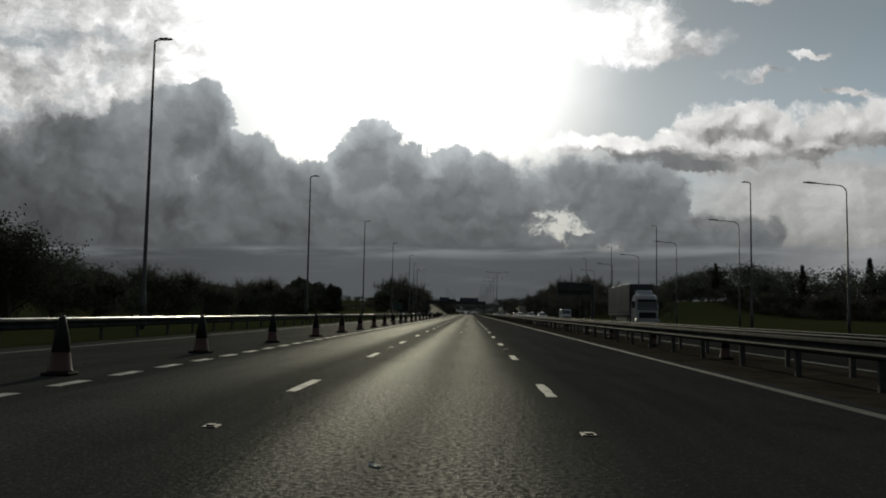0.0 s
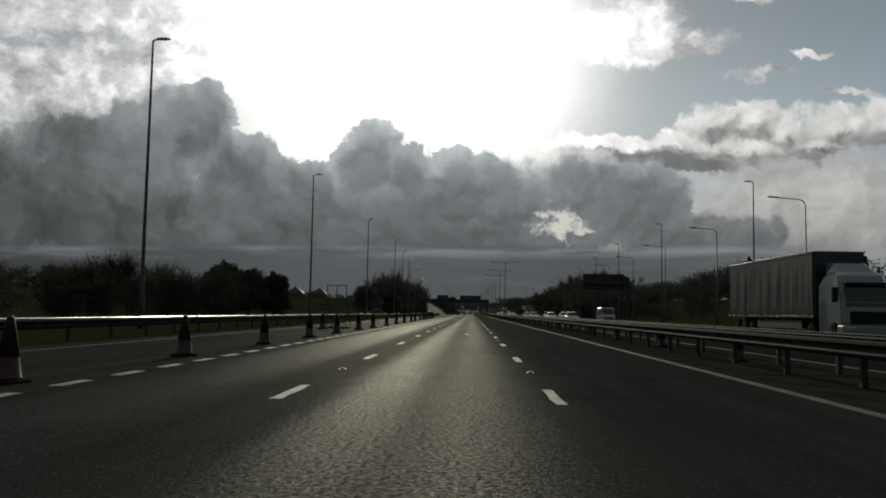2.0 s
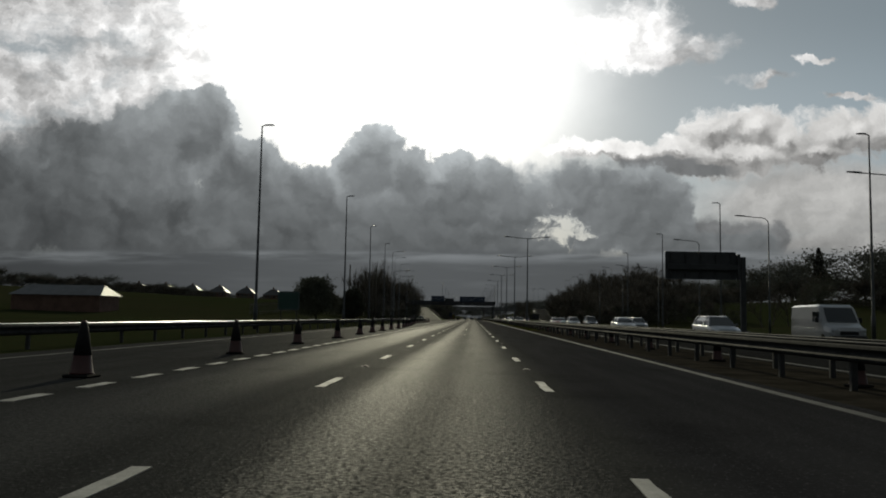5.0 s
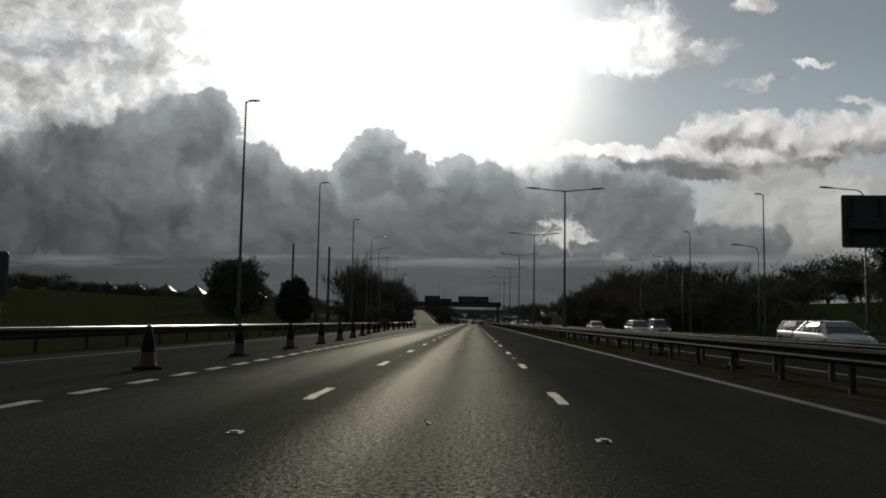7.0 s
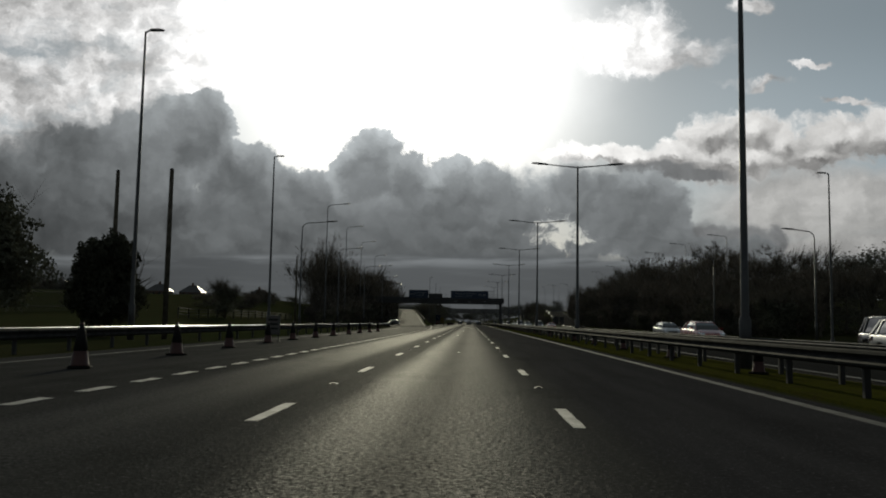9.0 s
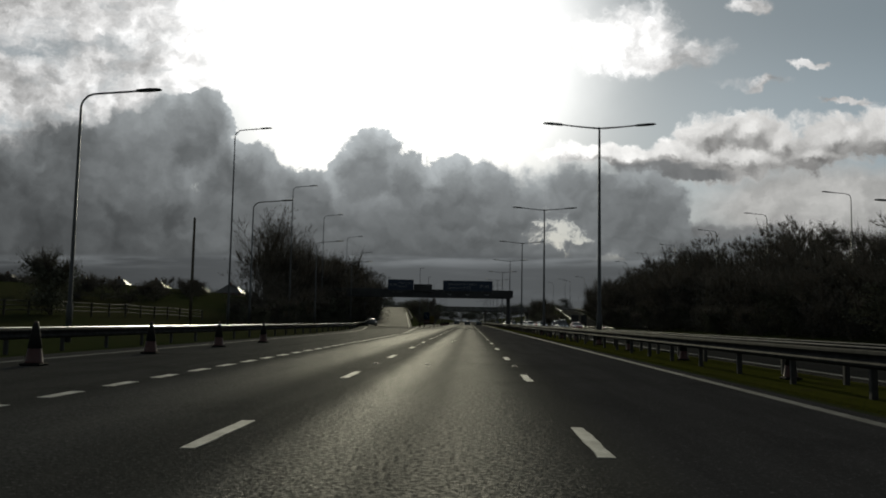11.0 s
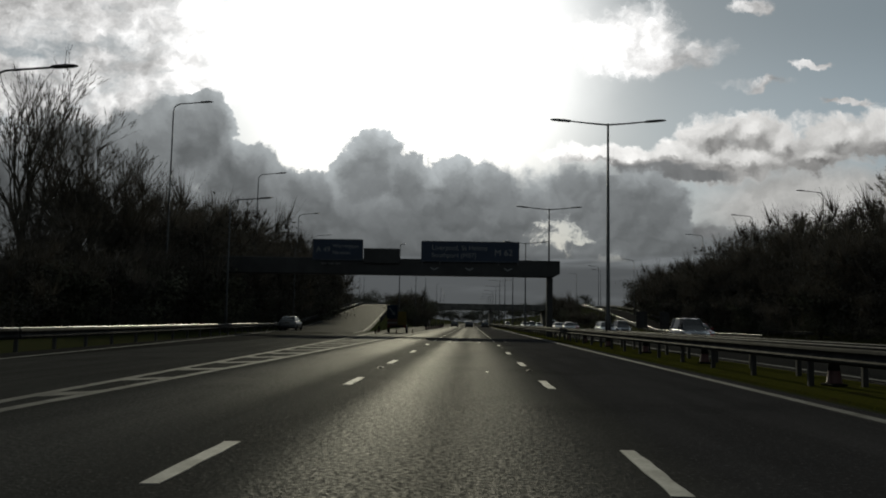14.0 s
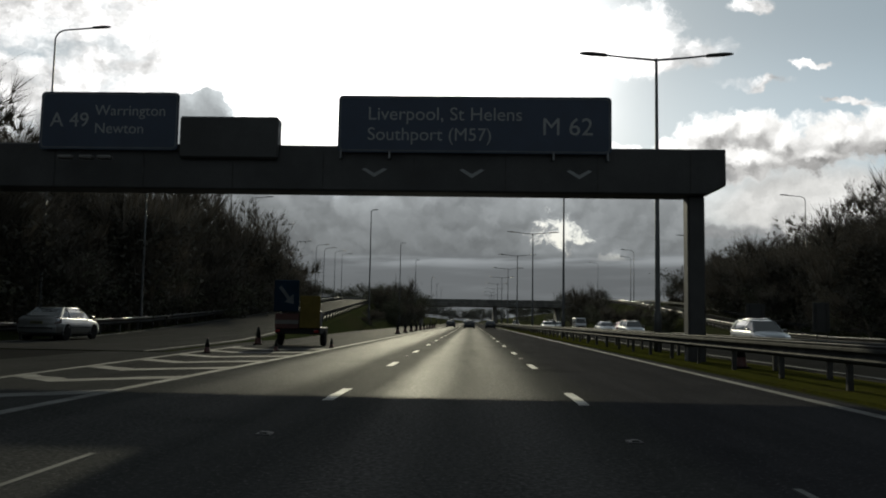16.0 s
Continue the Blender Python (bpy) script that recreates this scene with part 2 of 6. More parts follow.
def road_surface(name, base, polish, gloss, tracks=()):
    """Rolled asphalt: stone chips, longitudinal wear in the wheel tracks, dark tar and patches."""
    mat = bpy.data.materials.new(name)
    mat.use_nodes = True
    k = Nodes(mat.node_tree)
    at = k.n("ShaderNodeTexCoord").outputs["Object"]
    sep = k.n("ShaderNodeSeparateXYZ")
    k.put(sep.inputs[0], at)
    chips = k.noise(at, 22.0, 3.0, 0.8)
    mid = k.noise(at, 7.0, 4.0, 0.65)
    long_ = k.noise(k.v("MULTIPLY", at, (1.6, 0.12, 1)), 1.0, 4.0, 0.55)
    stain = k.noise(at, 0.35, 5.0, 0.6)
    col = k.mix(k.step(long_, 0.3, 0.7), tuple(c * 0.86 for c in base), tuple(c * 1.14 for c in base))
    col = k.mix(k.m("MULTIPLY", k.step(stain, 0.52, 0.72), 0.45), col, tuple(c * 0.5 for c in base))
    col = k.mix(k.m("MULTIPLY", k.step(chips, 0.55, 0.70), 0.6), col, tuple(c * 3.4 for c in base))
    col = k.mix(k.m("MULTIPLY", k.step(mid, 0.55, 0.75), 0.35), col, tuple(c * 0.45 for c in base))
    worn = 0.0
    for x in tracks:
        d = k.m("ABSOLUTE", k.m("SUBTRACT", sep.outputs[0], x))
        worn = k.m("ADD", worn, k.step(d, 0.0, 0.55, 1.0, 0.0))
    if tracks:
        # traffic polishes the lanes unevenly, the running lane most
        wander = k.m("ADD", sep.outputs[0], k.m("MULTIPLY", k.m("SUBTRACT", long_, 0.5), 0.55))
        shine = k.step(wander, 0.9, 1.7, 0.32, 0.12)
        for x, lo, hi, much in ((-1.25, 0.1, 0.85, 0.85), (0.1, 0.15, 1.0, 0.72), (-4.3, 0.3, 1.4, 0.72)):
            shine = k.m("ADD", shine, k.step(k.m("ABSOLUTE", k.m("SUBTRACT", wander, x)), lo, hi, much, 0.0))
        gloss = k.m("MULTIPLY", shine, gloss)
        # single stones catch the light
        gloss = k.m("MULTIPLY", gloss, k.step(k.noise(at, 20.0, 3.0, 0.65), 0.40, 0.62, 0.25, 1.85))
        # the outer lane was laid later and is darker
        col = k.mix(k.step(sep.outputs[0], 1.2, 1.8), col, k.v("MULTIPLY", col, (0.88, 0.87, 0.95)))
    b = k.n("ShaderNodeBsdfPrincipled")
    k.put(b.inputs["Base Color"], col)
    r = k.m("ADD", polish, k.m("MULTIPLY", k.m("SUBTRACT", long_, 0.5), 0.07))
    if tracks:
        r = k.m("SUBTRACT", r, k.m("MULTIPLY", worn, 0.04))
    k.put(b.inputs["Roughness"], k.m("ADD", r, k.m("MULTIPLY", k.m("SUBTRACT", mid, 0.5), 0.12)))
    b.inputs["Specular IOR Level"].default_value = 0.0
    k.put(b.inputs["Coat Weight"], gloss)
    k.put(b.inputs["Coat Roughness"], k.m("ADD", r, k.m("MULTIPLY", k.m("SUBTRACT", mid, 0.5), 0.12)))
    n = k.n("ShaderNodeBump")
    n.inputs["Strength"].default_value = 0.8
    n.inputs["Distance"].default_value = 0.018
    k.put(n.inputs["Height"], k.m("ADD", chips, k.m("MULTIPLY", mid, 0.5)))
    k.put(b.inputs["Normal"], n.outputs[0])
    k.put(b.inputs["Coat Normal"], n.outputs[0])
    k.put(k.n("ShaderNodeOutputMaterial").inputs[0], b.outputs[0])
    return mat


def grassland(name, lush=(0.026, 0.032, 0.014), dry=(0.033, 0.033, 0.018)):
    mat = bpy.data.materials.new(name)
    mat.use_nodes = True
    k = Nodes(mat.node_tree)
    at = k.n("ShaderNodeTexCoord").outputs["Object"]
    field = k.noise(at, 0.02, 4.0, 0.6)
    tuft = k.noise(at, 1.3, 6.0, 0.65)
    blade = k.noise(at, 18.0, 3.0, 0.7)
    col = k.mix(k.step(field, 0.35, 0.65), lush, dry)
    col = k.mix(k.step(tuft, 0.48, 0.75), col, (0.036, 0.028, 0.015))
    col = k.mix(k.m("MULTIPLY", k.step(blade, 0.4, 0.7), 0.6), col, (0.014, 0.020, 0.007))
    b = k.n("ShaderNodeBsdfPrincipled")
    k.put(b.inputs["Base Color"], col)
    b.inputs["Roughness"].default_value = 0.85
    b.inputs["Specular IOR Level"].default_value = 0.0
    n = k.n("ShaderNodeBump")
    n.inputs["Strength"].default_value = 0.9
    n.inputs["Distance"].default_value = 0.12
    k.put(n.inputs["Height"], k.m("ADD", tuft, k.m("MULTIPLY", blade, 0.5)))
    k.put(b.inputs["Normal"], n.outputs[0])
    k.put(k.n("ShaderNodeOutputMaterial").inputs[0], b.outputs[0])
    return mat


WHEELS = (-5.1, -3.5, -1.5, 0.15, 2.1, 3.7)
ASPHALT = road_surface("asphalt", (0.032, 0.0318, 0.0308), 0.445, 0.066, WHEELS)
ASPHALT_DARK = road_surface("asphalt_dark", (0.016, 0.016, 0.0155), 0.46, 0.018)
GRASS = grassland("grass")
MEDIAN_GRASS = grassland("median_grass", (0.036, 0.039, 0.007), (0.044, 0.044, 0.009))
GRAVEL = material("median_gravel", (0.035, 0.031, 0.025), 0.9, spread=0.4, scale=1.2, grain=30, bump=0.8, gloss=0.0)
PAINT = material("road_paint", (0.26, 0.26, 0.25), 0.7, spread=0.3, scale=2.0, grain=35, bump=0.3, gloss=0.08)
EDGE_PAINT = material("worn_edge_paint", (0.112, 0.112, 0.108), 0.75, spread=0.35, scale=1.5, grain=30, bump=0.3, gloss=0.03)
GALV = material("galvanised_steel", (0.17, 0.175, 0.18), 0.42, 0.8, 0.25, 2.0, 40, 0.05)
GALV_DARK = material("weathered_steel", (0.035, 0.034, 0.033), 0.65, 0.3, 0.35, 2.5, 40, 0.1)
# pale strip colours that carry the sun's glint on the barrier tops
RAIL_GLINT = material("rail_glint_bright", (0.44, 0.45, 0.45), 0.36, 0.7, 0.1, 3.0, 40, 0.0)
RAIL_GLINT_DIM = material("rail_glint_dim", (0.085, 0.085, 0.085), 0.75, 0.0, 0.3, 3.0, 40, 0.02, gloss=0.05)
RAIL_GLINT_SLIP = material("rail_glint_slip", (0.30, 0.30, 0.30), 0.5, 0.5, 0.2, 3.0, 40, 0.0)
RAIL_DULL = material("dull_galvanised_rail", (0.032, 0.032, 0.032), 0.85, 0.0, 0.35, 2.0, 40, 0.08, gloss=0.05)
COLUMN = material("column_paint", (0.058, 0.060, 0.062), 0.5, 0.3, 0.3, 1.0, 30, 0.05)
CONCRETE = material("dark_concrete", (0.14, 0.135, 0.125), 0.85, 0.0, 0.4, 0.6, 25, 0.3)
GANTRY = material("gantry_cladding", (0.036, 0.036, 0.037), 0.6, 0.2, 0.3, 0.7, 30, 0.06)
SIGN_BLUE = material("sign_blue", (0.006, 0.019, 0.050), 0.45, 0.0, 0.15, 1.0, 30, 0.02)
SIGN_GREEN = material("sign_green", (0.010, 0.045, 0.036), 0.45, 0.0, 0.15, 1.0, 30, 0.02)
WHITE = material("sign_white", (0.22, 0.228, 0.232), 0.45, 0.0, 0.1, 2.0, 30, 0.02)
BARK = material("bark", (0.10, 0.088, 0.07), 0.9, 0.0, 0.4, 2.5, 18, 0.7, 0.0)
TWIG = material("twigs", (0.108, 0.097, 0.083), 0.9, 0.0, 0.35, 1.5, 20, 0.0, 0.0, vary=0.3, thin=0.08)
LEAF = material("leaves", (0.098, 0.100, 0.074), 0.8, 0.0, 0.45, 0.8, 9, 0.0, 0.0, vary=0.3, thin=0.06)
LEAF_DARK = material("needles", (0.082, 0.079, 0.069), 0.85, 0.0, 0.4, 0.8, 9, 0.0, 0.0, vary=0.25, thin=0.08)
# leaf colour lifted to put distance haze into the far trees
LEAF_HAZED = material("hazed_leaves", (0.115, 0.118, 0.100), 0.85, 0.0, 0.35, 0.5, 5, 0.0, 0.0, vary=0.25, thin=0.1)
CONE_RED = material("cone_orange", (0.052, 0.010, 0.007), 0.5, 0.0, 0.2, 6.0, 40, 0.05)
RUBBER = material("rubber", (0.018, 0.018, 0.018), 0.9, 0.0, 0.3, 6.0, 60, 0.2, gloss=0.02)
SLEEVE = material("dirty_sleeve", (0.022, 0.022, 0.022), 0.75, 0.0, 0.3, 6.0, 40, 0.02, gloss=0.08)
REFLECT = material("reflective_sleeve", (0.10, 0.095, 0.09), 0.35, 0.1, 0.15, 6.0, 40, 0.02)

SILVER = material("silver_car_paint", (0.15, 0.158, 0.165), 0.34, 0.5, 0.05, 2.0, 80, 0.0, coat=0.6)
WHITE_PAINT = material("white_car_paint", (0.26, 0.26, 0.26), 0.3, 0.0, 0.05, 2.0, 80, 0.0, coat=0.6)
DARK_PAINT = material("dark_car_paint", (0.03, 0.035, 0.045), 0.25, 0.2, 0.05, 2.0, 80, 0.0, coat=0.6)
RED_PAINT = material("red_car_paint", (0.20, 0.015, 0.015), 0.28, 0.1, 0.05, 2.0, 80, 0.0, coat=0.6)
CAR_GLASS = material("car_glass", (0.02, 0.024, 0.026), 0.08, 0.0, 0.05, 2.0, 60, 0.0, gloss=0.6)
TRIM = material("black_trim", (0.018, 0.018, 0.019), 0.7, 0.0, 0.1, 3.0, 60, 0.02, gloss=0.15)
LAMP_RED = material("red_lamp_lens", (0.16, 0.008, 0.008), 0.2, 0.0, 0.1, 4.0, 60, 0.0)
LAMP_CLEAR = material("clear_lamp_lens", (0.55, 0.56, 0.58), 0.12, 0.6, 0.1, 4.0, 60, 0.0)
RIM = material("alloy_rim", (0.10, 0.10, 0.105), 0.45, 0.8, 0.1, 6.0, 60, 0.0)
CURTAIN = material("trailer_curtain", (0.020, 0.022, 0.0245), 0.36, 0.0, 0.2, 0.7, 12, 0.1)
BRICK = material("house_brick", (0.12, 0.065, 0.045), 0.85, 0.0, 0.3, 0.8, 12, 0.2)
ROOF = material("roof_tiles", (0.062, 0.058, 0.056), 0.5, 0.0, 0.25, 0.8, 6, 0.4, gloss=0.3)
TIMBER = material("fence_timber", (0.030, 0.026, 0.021), 0.85, 0.0, 0.35, 1.5, 20, 0.3)
FADED_YELLOW = material("faded_yellow_board", (0.11, 0.085, 0.022), 0.7, 0.0, 0.3, 2.0, 30, 0.05, gloss=0.1)
FADED_BLUE = material("faded_blue_board", (0.007, 0.020, 0.040), 0.6, 0.0, 0.3, 2.0, 30, 0.05, gloss=0.1)
DULL_WHITE = material("dull_white_mark", (0.10, 0.11, 0.12), 0.6, 0.0, 0.3, 2.0, 30, 0.05, gloss=0.1)

# ---- mesh helpers ----
def mesh_of(name, verts, faces, mat, smooth=False):
    me = bpy.data.meshes.new(name)
    me.from_pydata(verts, [], faces)
    me.materials.append(mat)
    if smooth:
        me.shade_smooth()
    me.update()
    return me


class Shape:
    """Collects boxes, tubes and sheets into one mesh."""

    def __init__(self):
        self.v, self.f = [], []

    def add(self, verts, faces):
        k = len(self.v)
        self.v += [tuple(p) for p in verts]
        self.f += [tuple(i + k for i in f) for f in faces]
        return self

    def box(self, x0, y0, z0, x1, y1, z1, cut=0.0):
        if cut <= 0:
            v = [(x, y, z) for z in (z0, z1) for y in (y0, y1) for x in (x0, x1)]
            return self.add(v, [(0, 2, 3, 1), (4, 5, 7, 6), (0, 1, 5, 4), (2, 6, 7, 3), (0, 4, 6, 2), (1, 3, 7, 5)])
        c = cut
        ring = lambda a, z: [(x0 + a, y0, z), (x1 - a, y0, z), (x1, y0 + a, z), (x1, y1 - a, z), (x1 - a, y1, z), (x0 + a, y1, z), (x0, y1 - a, z), (x0, y0 + a, z)]
        inner = lambda z: [(min(max(x, x0 + c), x1 - c), min(max(y, y0 + c), y1 - c), z) for x, y, _ in ring(c, z)]
        return self.loft([inner(z0), ring(c, z0 + c), ring(c, z1 - c), inner(z1)])

    def loft(self, rings, closed=True, caps=True):
        n = len(rings[0])
        v = [p for r in rings for p in r]
        f = []
        for i in range(len(rings) - 1):
            for j in range(n if closed else n - 1):
                a, b = i * n + j, i * n + (j + 1) % n
                f.append((a, b, b + n, a + n))
        if caps and closed:
            f.append(tuple(range(n - 1, -1, -1)))
            f.append(tuple((len(rings) - 1) * n + j for j in range(n)))
        return self.add(v, f)

    def tube(self, path, radii, sides=8):
        rings = []
        pts = [Vector(p) for p in path]
        ref = Vector((0, 0, 1)) if abs((pts[-1] - pts[0]).normalized().z) < 0.9 else Vector((0, 1, 0))
        for i, p in enumerate(pts):
            d = (pts[min(i + 1, len(pts) - 1)] - pts[max(i - 1, 0)]).normalized()
            a = d.cross(ref).normalized()
            b = a.cross(d)
            r = radii[i] if isinstance(radii, (list, tuple)) else radii
            rings.append([p + r * (math.cos(2 * math.pi * j / sides) * a - math.sin(2 * math.pi * j / sides) * b) for j in range(sides)])
        return self.loft(rings)

    def turned(self, profile, sides=16, axis="z", at=(0, 0, 0)):
        """Profile of (radius, along) turned round an axis."""
        rings = []
        for r, h in profile:
            ring = []
            for j in range(sides):
                a = 2 * math.pi * j / sides
                c, s = r * math.cos(a), r * math.sin(a)
                p = (c, s, h) if axis == "z" else (h, c, s) if axis == "x" else (s, h, c)
                ring.append((p[0] + at[0], p[1] + at[1], p[2] + at[2]))
            rings.append(ring)
        return self.loft(rings)

    def mesh(self, name, mat, smooth=False):
        return mesh_of(name, self.v, self.f, mat, smooth)


def part(name, shape, mat, parent, label="", smooth=False, at=None):
    ob = new(name, shape.mesh(name, mat, smooth) if isinstance(shape, Shape) else shape)
    ob.parent = parent
    if at is not None:
        ob.matrix_basis = at
    if label:
        ob["label"] = label
    return ob


def thing(name, m, label, category, group="", kind=""):
    ob = new(name)
    ob.empty_display_size = 0.3
    ob.matrix_basis = m
    return tagged(ob, label, category, group, kind)


def hump(x, lo, hi):
    t = min(max((x - lo) / (hi - lo), 0.0), 1.0)
    return t * t * (3 - 2 * t)


# ---- ground ----
def land(x, y):
    """Height of the land: flat by the road, rising to banks before the bridge."""
    z = -0.06
    far = hump(y, 200, 410)
    z += 6.2 * far * hump(-x, 23, 54)
    z += 2.6 * hump(y, 60, 330) * hump(-x, 60, 170)
    z += 8.0 * hump(y, 270, 420) * hump(x, 32, 56)
    z += 3.0 * hump(x, 70, 190) + 2.0 * hump(-x, 90, 260)
    z += 0.5 * noise.noise((x * 0.03, y * 0.03, 0.0)) * hump(abs(x), 24, 40)
    z += 0.12 * noise.noise((x * 0.35, y * 0.35, 3.0)) * hump(abs(x), 15, 19)
    return z


def ground_sheet():
    xs = [-4500, -2500, -1400, -800, -500, -350, -270] + [-220 + 10 * i for i in range(16)] + [-66 + 3 * i for i in range(45)] + [70 + 10 * i for i in range(16)] + [260, 350, 500, 800, 1400, 2500, 4500]
    ys = [-3000, -1200, -500, -200, -90] + [-50 + 6 * i for i in range(116)] + [660, 700, 760, 850, 1000, 1300, 1800, 2600, 3600, 4900]
    v = [(x, y, land(x, y)) for y in ys for x in xs]
    n = len(xs)
    f = [(j * n + i, j * n + i + 1, (j + 1) * n + i + 1, (j + 1) * n + i) for j in range(len(ys) - 1) for i in range(n - 1)]
    return mesh_of("ground", v, f, GRASS, True)


ground = tagged(new("ground", ground_sheet()), "rough green and brown grass verges, banks and fields", "ground", kind="structure")

# ---- road ----
LINE_L, LINE_R, EDGE_R, LINE_S, EDGE_L = -2.48, 1.15, 4.88, -5.87, -11.0
ROAD_L, ROAD_R = -12.2, 5.3
OPP_L, OPP_R = 8.6, 24.2
Y0, Y1 = -60.0, 1500.0


def slab(name, x0, x1, y0, y1, mat, label, z=0.0, step=60):
    s = Shape()
    n = max(1, int((y1 - y0) / step))
    rings = [[(x0, y0 + (y1 - y0) * i / n, z), (x1, y0 + (y1 - y0) * i / n, z), (x1 + 0.1, y0 + (y1 - y0) * i / n, z - 0.2), (x0 - 0.1, y0 + (y1 - y0) * i / n, z - 0.2)] for i in range(n + 1)]
    s.loft([r[::-1] for r in rings])
    return tagged(new(name, s.mesh(name, mat)), label, "road", kind="structure")


road = slab("road", ROAD_L, 1.75, Y0, Y1, ASPHALT, "worn grey asphalt motorway lanes glinting in low sun")
road_outer = slab("road_outer_lane", 1.75, ROAD_R, Y0, Y1, ASPHALT, "darker asphalt outer lane of the motorway")
road_opposite = slab("road_opposite", OPP_L, OPP_R, Y0, Y1, ASPHALT_DARK, "dark asphalt opposite carriageway")
median_gravel = slab("median", ROAD_R, OPP_L, Y0, 196.0, GRAVEL, "dark gravel central reserve under the barriers", z=-0.01)
median_grass = slab("median_grass", ROAD_R + 0.5, OPP_L - 0.3, 196.0, 700.0, MEDIAN_GRASS, "rough olive-green grass of the central reserve", z=-0.008)


def widening():
    """Extra asphalt where the lane opens into the slip road."""
    s = Shape()
    rings = []
    for y, x in ((318, -12.25), (335, -12.7), (352, -13.9), (368, -15.4), (385, -17.2), (398, -19.0), (404, -19.5)):
        rings.append([(x, y, 0.0), (-12.0, y, -0.004), (-12.0, y, -0.2), (x, y, -0.2)])
    s.loft([r[::-1] for r in rings])
    return tagged(new("road_widening", s.mesh("road_widening", ASPHALT_DARK)), "dark asphalt widening into the slip road", "road", kind="structure")


widening()

# ---- road markings ----
GORE0, GORE1 = 327.0, 414.0


def gore_left(y):
    return LINE_S - 4.0 * ((y - GORE0) / (GORE1 - GORE0)) ** 1.05


def ribbon(s, pts, w, z=0.006):
    """A painted line of width w along points (x, y, z)."""
    for (xa, ya, za), (xb, yb, zb) in zip(pts, pts[1:]):
        s.add([(xa - w / 2, ya, za + z), (xa + w / 2, ya, za + z), (xb + w / 2, yb, zb + z), (xb - w / 2, yb, zb + z),
               (xa - w / 2, ya, za - 0.02), (xa + w / 2, ya, za - 0.02), (xb + w / 2, yb, zb - 0.02), (xb - w / 2, yb, zb - 0.02)],
              [(0, 1, 2, 3), (0, 4, 5, 1), (1, 5, 6, 2), (2, 6, 7, 3), (3, 7, 4, 0)])
    return s


def straight(x, y0, y1, step=25):
    n = max(1, int((y1 - y0) / step))
    return [(x, y0 + (y1 - y0) * i / n, 0) for i in range(n + 1)]


def worn_dash(length, w, seed):
    """One painted dash with slightly ragged edges."""
    r = random.Random(seed)
    n = 7
    ring = [(-w / 2 + r.uniform(-0.012, 0.012), -length / 2 + length * i / n) for i in range(n + 1)]
    ring += [(w / 2 + r.uniform(-0.012, 0.012), length / 2 - length * i / n) for i in range(n + 1)]
    s = Shape()
    s.loft([[(x, y, -0.01) for x, y in ring[::-1]], [(x, y, 0.006) for x, y in ring[::-1]]])
    return s.mesh("lane_dash", PAINT)


